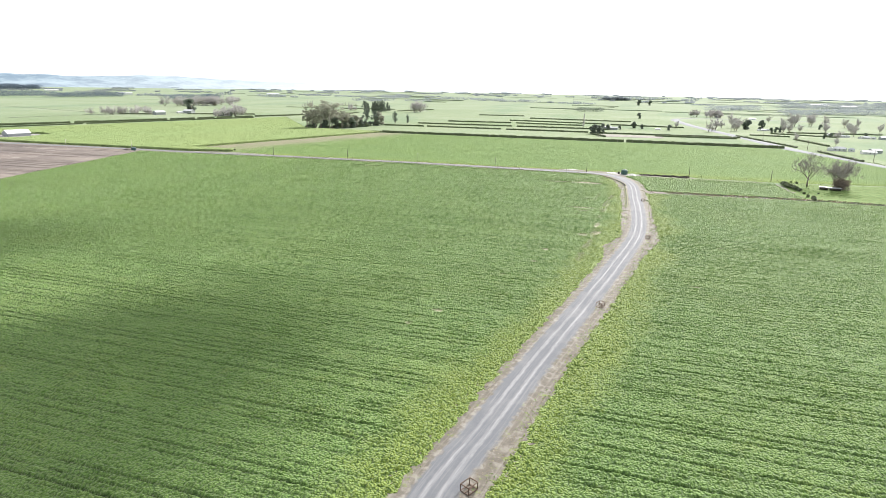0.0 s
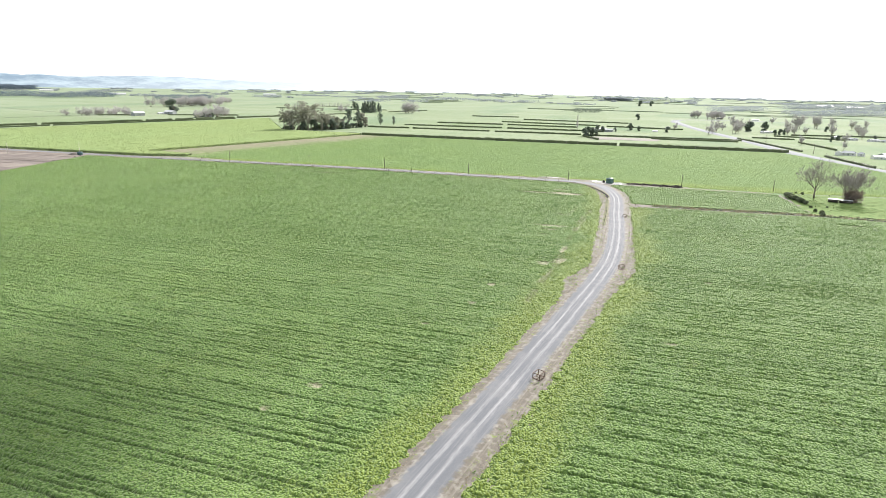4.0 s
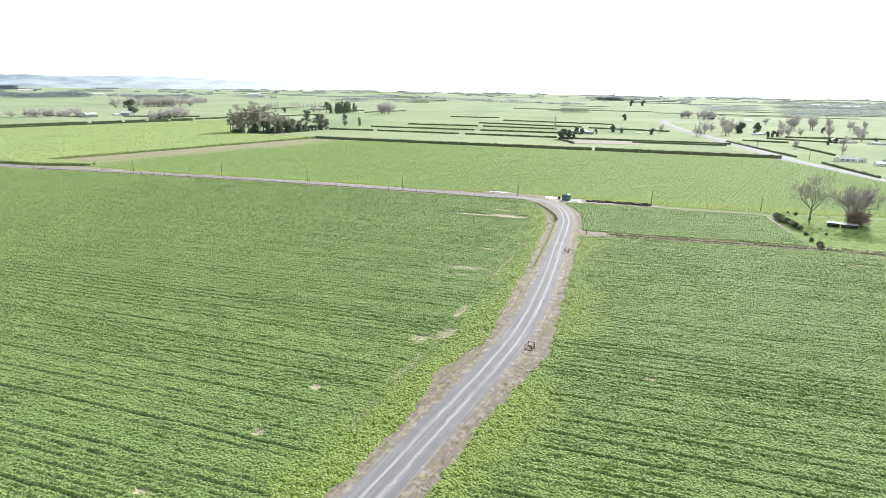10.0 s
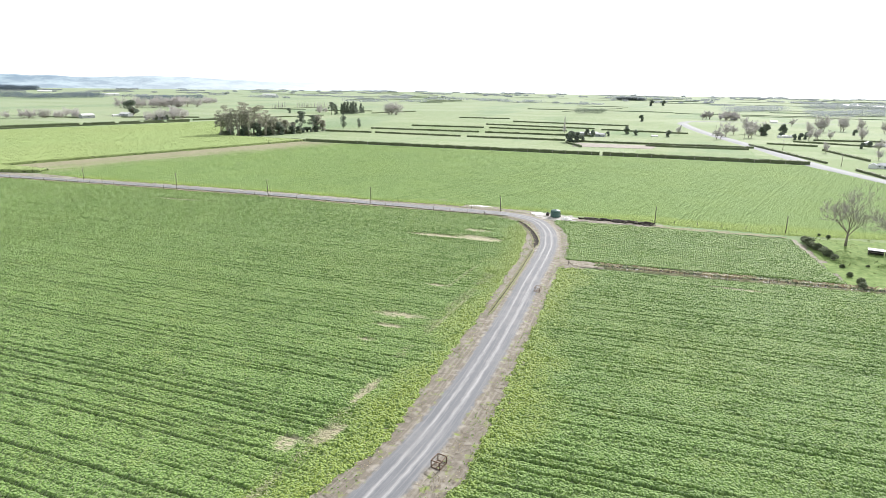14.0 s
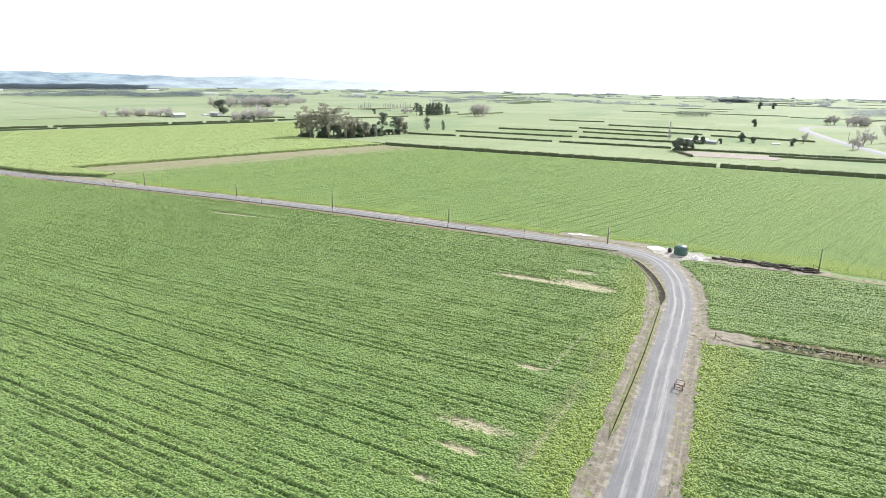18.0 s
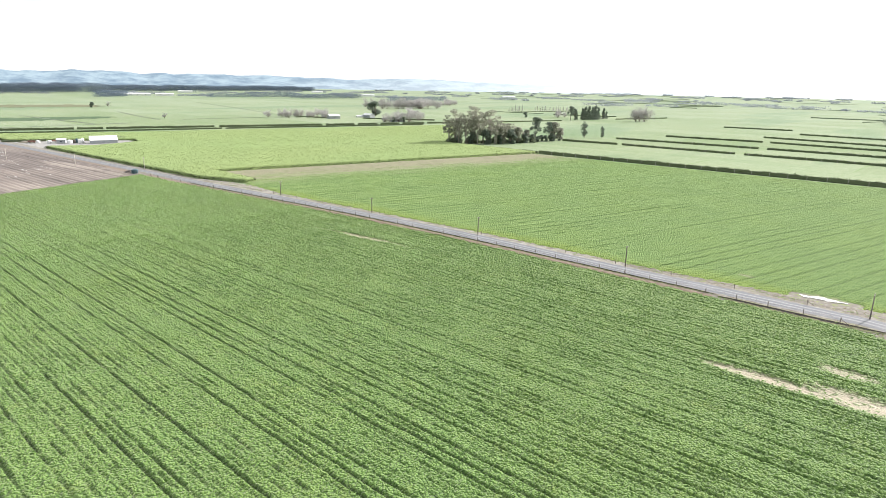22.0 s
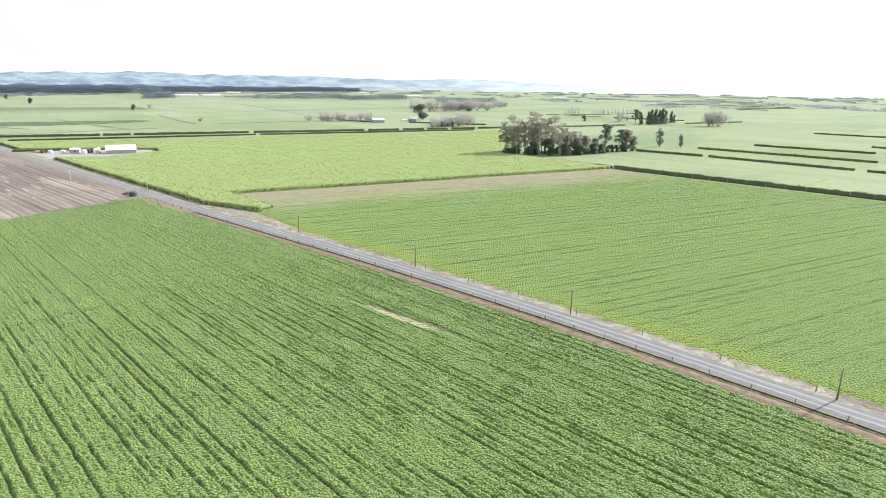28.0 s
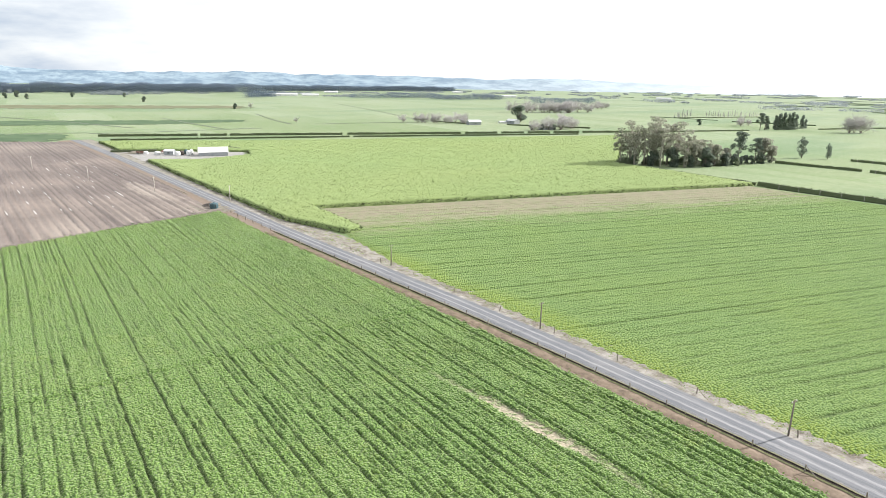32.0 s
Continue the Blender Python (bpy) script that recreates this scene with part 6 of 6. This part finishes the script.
manor = country_house("low white country house with blue-grey hipped roofs")
manor.matrix_basis = place(222, 212, 0, -18, 0.72)
for x, y, t, z in ((266, 380, 10, 0.8), (286, 372, -30, 0.8), (206, 448, 15, 0.8)):
    copy_thing(manor, place(x, y, 0, t, z))
house = building("farmhouse", "low white farmhouse with a pale roof", 17, 9, 2.7, 1.9, M_WHITE, M_ROOF, 3, True)
house.matrix_basis = place(236, 194, 0, 8, 0.55)
copy_thing(house, place(92, 398, 0, 12, 0.6))
copy_thing(house, place(-545, 388, 0, 70))
copy_thing(house, place(240, 757, 0, 0))
barn = building("barn", "grey iron barn with a pale roof", 14, 8, 3.4, 1.8, M_GREYWALL, M_ROOF, 1, True)
barn.matrix_basis = place(-539, 341, 0, 75)
for x, y, t in ((29, 377, 10), (38, 384, 20), (193, 792, 0), (46, 372, -10), (243, 204, 30), (258, 388, 80), (-455, 366, 80), (300, 368, 12), (-536, 395, 0)):
    copy_thing(barn, place(x, y, 0, t, 0.62 if 0 < x < 320 else 1.0))
big = building("farm_shed", "large far farm shed with a white roof", 46, 16, 4.5, 2.5, M_WHITE, M_ROOF, 2, False)
big.matrix_basis = place(-1655, 584, 0, 75)
for x, y, t in ((-1640, 640, 70), (602, 1919, 0), (640, 1771, 5), (-1680, 545, 75), (-2050, 900, 60), (-1500, 1250, 50), (-2100, 1500, 60), (-1250, 1700, 40)):
    copy_thing(big, place(x, y, 0, t))

# ---------------------------------------------------------------- far woods, hedges and hills
def belt(label, pts, height, depth, dens, leaf, mat, seed):
    """A far shelter belt: many clumps along a line with an uneven top."""
    rng = np.random.default_rng(seed)
    c = smooth_line(pts, 10.0)
    L = len(c) * 10
    n = int(L * dens * 5.0)
    leaf *= 0.40
    i = rng.integers(0, len(c), n)
    top = height * (0.65 + 0.45 * value_noise(c[i, 0] * 0.03, c[i, 1] * 0.03, seed) + 0.15 * rng.random(n))
    z = top * rng.uniform(0.04, 1.0, n) ** 0.8
    p = np.stack([c[i, 0] + rng.normal(0, depth, n), c[i, 1] + rng.normal(0, depth * 0.6, n) + rng.uniform(-6, 6, n), z], 1)
    return single("shelter_belt", Buf().quads(p, leaf, rng=rng), mat, label, "woods", kind="stuff")


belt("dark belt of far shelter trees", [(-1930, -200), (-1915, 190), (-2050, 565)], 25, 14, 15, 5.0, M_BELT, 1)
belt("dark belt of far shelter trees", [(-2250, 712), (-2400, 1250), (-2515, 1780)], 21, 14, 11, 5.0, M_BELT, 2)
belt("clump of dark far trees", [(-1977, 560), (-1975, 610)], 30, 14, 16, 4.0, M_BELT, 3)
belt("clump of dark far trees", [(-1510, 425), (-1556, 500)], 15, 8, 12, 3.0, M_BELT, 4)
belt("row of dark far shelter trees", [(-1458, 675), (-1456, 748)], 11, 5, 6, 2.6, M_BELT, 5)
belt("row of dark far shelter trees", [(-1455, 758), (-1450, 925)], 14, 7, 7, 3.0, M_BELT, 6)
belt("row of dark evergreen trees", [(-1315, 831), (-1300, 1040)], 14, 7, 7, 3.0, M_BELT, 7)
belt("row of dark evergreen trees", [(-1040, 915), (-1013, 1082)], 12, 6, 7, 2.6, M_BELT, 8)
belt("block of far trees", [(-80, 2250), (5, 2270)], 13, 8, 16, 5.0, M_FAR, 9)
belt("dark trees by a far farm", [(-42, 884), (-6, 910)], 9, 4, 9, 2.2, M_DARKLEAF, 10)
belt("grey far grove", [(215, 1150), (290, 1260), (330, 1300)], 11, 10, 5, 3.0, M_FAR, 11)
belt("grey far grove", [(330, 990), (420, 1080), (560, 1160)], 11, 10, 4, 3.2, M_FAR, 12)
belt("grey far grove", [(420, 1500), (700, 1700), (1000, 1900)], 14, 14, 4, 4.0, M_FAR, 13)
far = Buf()
rng_f = np.random.default_rng(77)
for k in range(330):
    a = radians(rng_f.uniform(66, 196))
    r = 1450 + 3000 * rng_f.random() ** 0.9
    x, y = r * math.cos(a), r * math.sin(a) - 100
    if math.degrees(a) > 125:
        r = max(r, 1700 + 300 * rng_f.random())
        x, y = r * math.cos(a), r * math.sin(a) - 100
    h, long_ = rng_f.uniform(5, 11), rng_f.uniform(6, 70)
    n = int(60 + long_ * 5.5)
    u = rng_f.uniform(-1, 1, n) * long_
    t = rng_f.choice([0.03, 0.03, 1.25, 0.6])
    crown = h * (0.45 + 0.55 * value_noise(u * 0.09 + k * 13.1, u * 0, 95))
    far.quads(np.stack([x + u * math.cos(t) + rng_f.normal(0, 2.5, n), y + u * math.sin(t) + rng_f.normal(0, 2.5, n), rng_f.uniform(0.1, 1, n) * crown], 1), 1.5 + r * 0.0005, rng=rng_f)
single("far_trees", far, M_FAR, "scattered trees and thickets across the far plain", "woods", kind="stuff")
rows = Buf()
for k in range(115):
    y = rng_f.uniform(640, 4400)
    x = rng_f.uniform(-0.55, 0.42) * y * 1.6 - 120
    if x < -330 and y < 700:
        continue
    L = rng_f.uniform(60, 330)
    t = math.radians(rng_f.choice([2.0, 2.0, 2.0, 74.0]) + rng_f.normal(0, 2))
    h, w = rng_f.uniform(0.8, 1.4) * (1 + y / 8000), 1.4 + y / 2500
    c, s = math.cos(t), math.sin(t)
    n = int(L / 14)
    vs, fs = [], []
    for i in range(n + 1):
        px, py = x + c * L * i / n, y + s * L * i / n
        hh = h * rng_f.uniform(0.75, 1.1)
        vs += [(px + s * w / 2, py - c * w / 2, 0), (px + s * w * 0.4, py - c * w * 0.4, hh), (px - s * w * 0.4, py + c * w * 0.4, hh * rng_f.uniform(0.9, 1.1)), (px - s * w / 2, py + c * w / 2, 0)]
    for i in range(n):
        for q in range(3):
            fs.append((4 * i + q, 4 * i + 4 + q, 4 * i + 5 + q, 4 * i + 1 + q))
    rows.add(vs, fs)
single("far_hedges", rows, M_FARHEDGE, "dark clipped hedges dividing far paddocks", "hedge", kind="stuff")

# low hills round the horizon, with haze put into their colour
ang = np.radians(np.linspace(20, 230, 420))
prof = np.array([0.0, 0.35, 0.8, 1.0, 0.9, 0.5])
rad = np.array([4050, 4200, 4400, 4550, 4700, 4900.0])
AA, PP = np.meshgrid(ang, prof)
RR = np.broadcast_to(rad[:, None], AA.shape)
deg = np.degrees(AA)
west = np.clip((deg - 112) / 42, 0, 1)
peak = 34 + 10 * value_noise(AA * 60, AA * 0, 91) + west * (26 + 50 * value_noise(AA * 11, AA * 0 + 3, 92) + 12 * value_noise(AA * 46, AA * 0, 93))
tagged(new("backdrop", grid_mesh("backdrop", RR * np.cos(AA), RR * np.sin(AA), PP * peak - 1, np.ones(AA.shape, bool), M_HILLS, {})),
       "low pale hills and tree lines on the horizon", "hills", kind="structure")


# a low cloud in front of the sun, whose shadow lies over the south-west of the crop
def cloud(label, lobes, far, seed):
    """Heaped lobes over a flat base; each lobe stands up the sun's way from a place on the ground."""
    buf = Buf()
    for k, (x, y, rx, ry) in enumerate(lobes):
        c = Vector((x, y, 0)) + SUN_DIR * far
        nu, nv = 28, 9
        a, b = np.meshgrid(np.linspace(0, 2 * math.pi, nu, endpoint=False), np.linspace(-0.5, 0.5, nv) * math.pi)
        lump = 0.82 + 0.34 * value_noise(np.cos(a) * 2.2 + 9 + k * 5, np.sin(a) * 2.2 + b * 1.5 + 9, seed)
        z = np.sin(b)
        v = np.stack([c.x + rx * lump * np.cos(b) * np.cos(a), c.y + ry * lump * np.cos(b) * np.sin(a), c.z + min(rx, ry) * 0.35 * np.where(z < 0, 0.3 * z, z * lump)], -1).reshape(-1, 3)
        buf.add(v, [(i * nu + j, i * nu + (j + 1) % nu, (i + 1) * nu + (j + 1) % nu, (i + 1) * nu + j) for i in range(nv - 1) for j in range(nu)])
    return single("cloud", buf, M_CLOUD, label, "cloud", kind="structure", smooth=True)


M_CLOUD = material("cloud_white", two_tone((0.78, 0.79, 0.80), (0.86, 0.86, 0.86), 0.02, 1.0, 0.0, spec=0.0))
cloud("small flat-based white cloud high over the plain", [(2, -241, 26, 17), (-4, -268, 34, 20), (-32, -292, 48, 26), (4, -300, 34, 24), (-92, -214, 30, 15), (-84, -292, 44, 24), (8, -256, 24, 16), (20, -284, 18, 14)], 2400, 97)
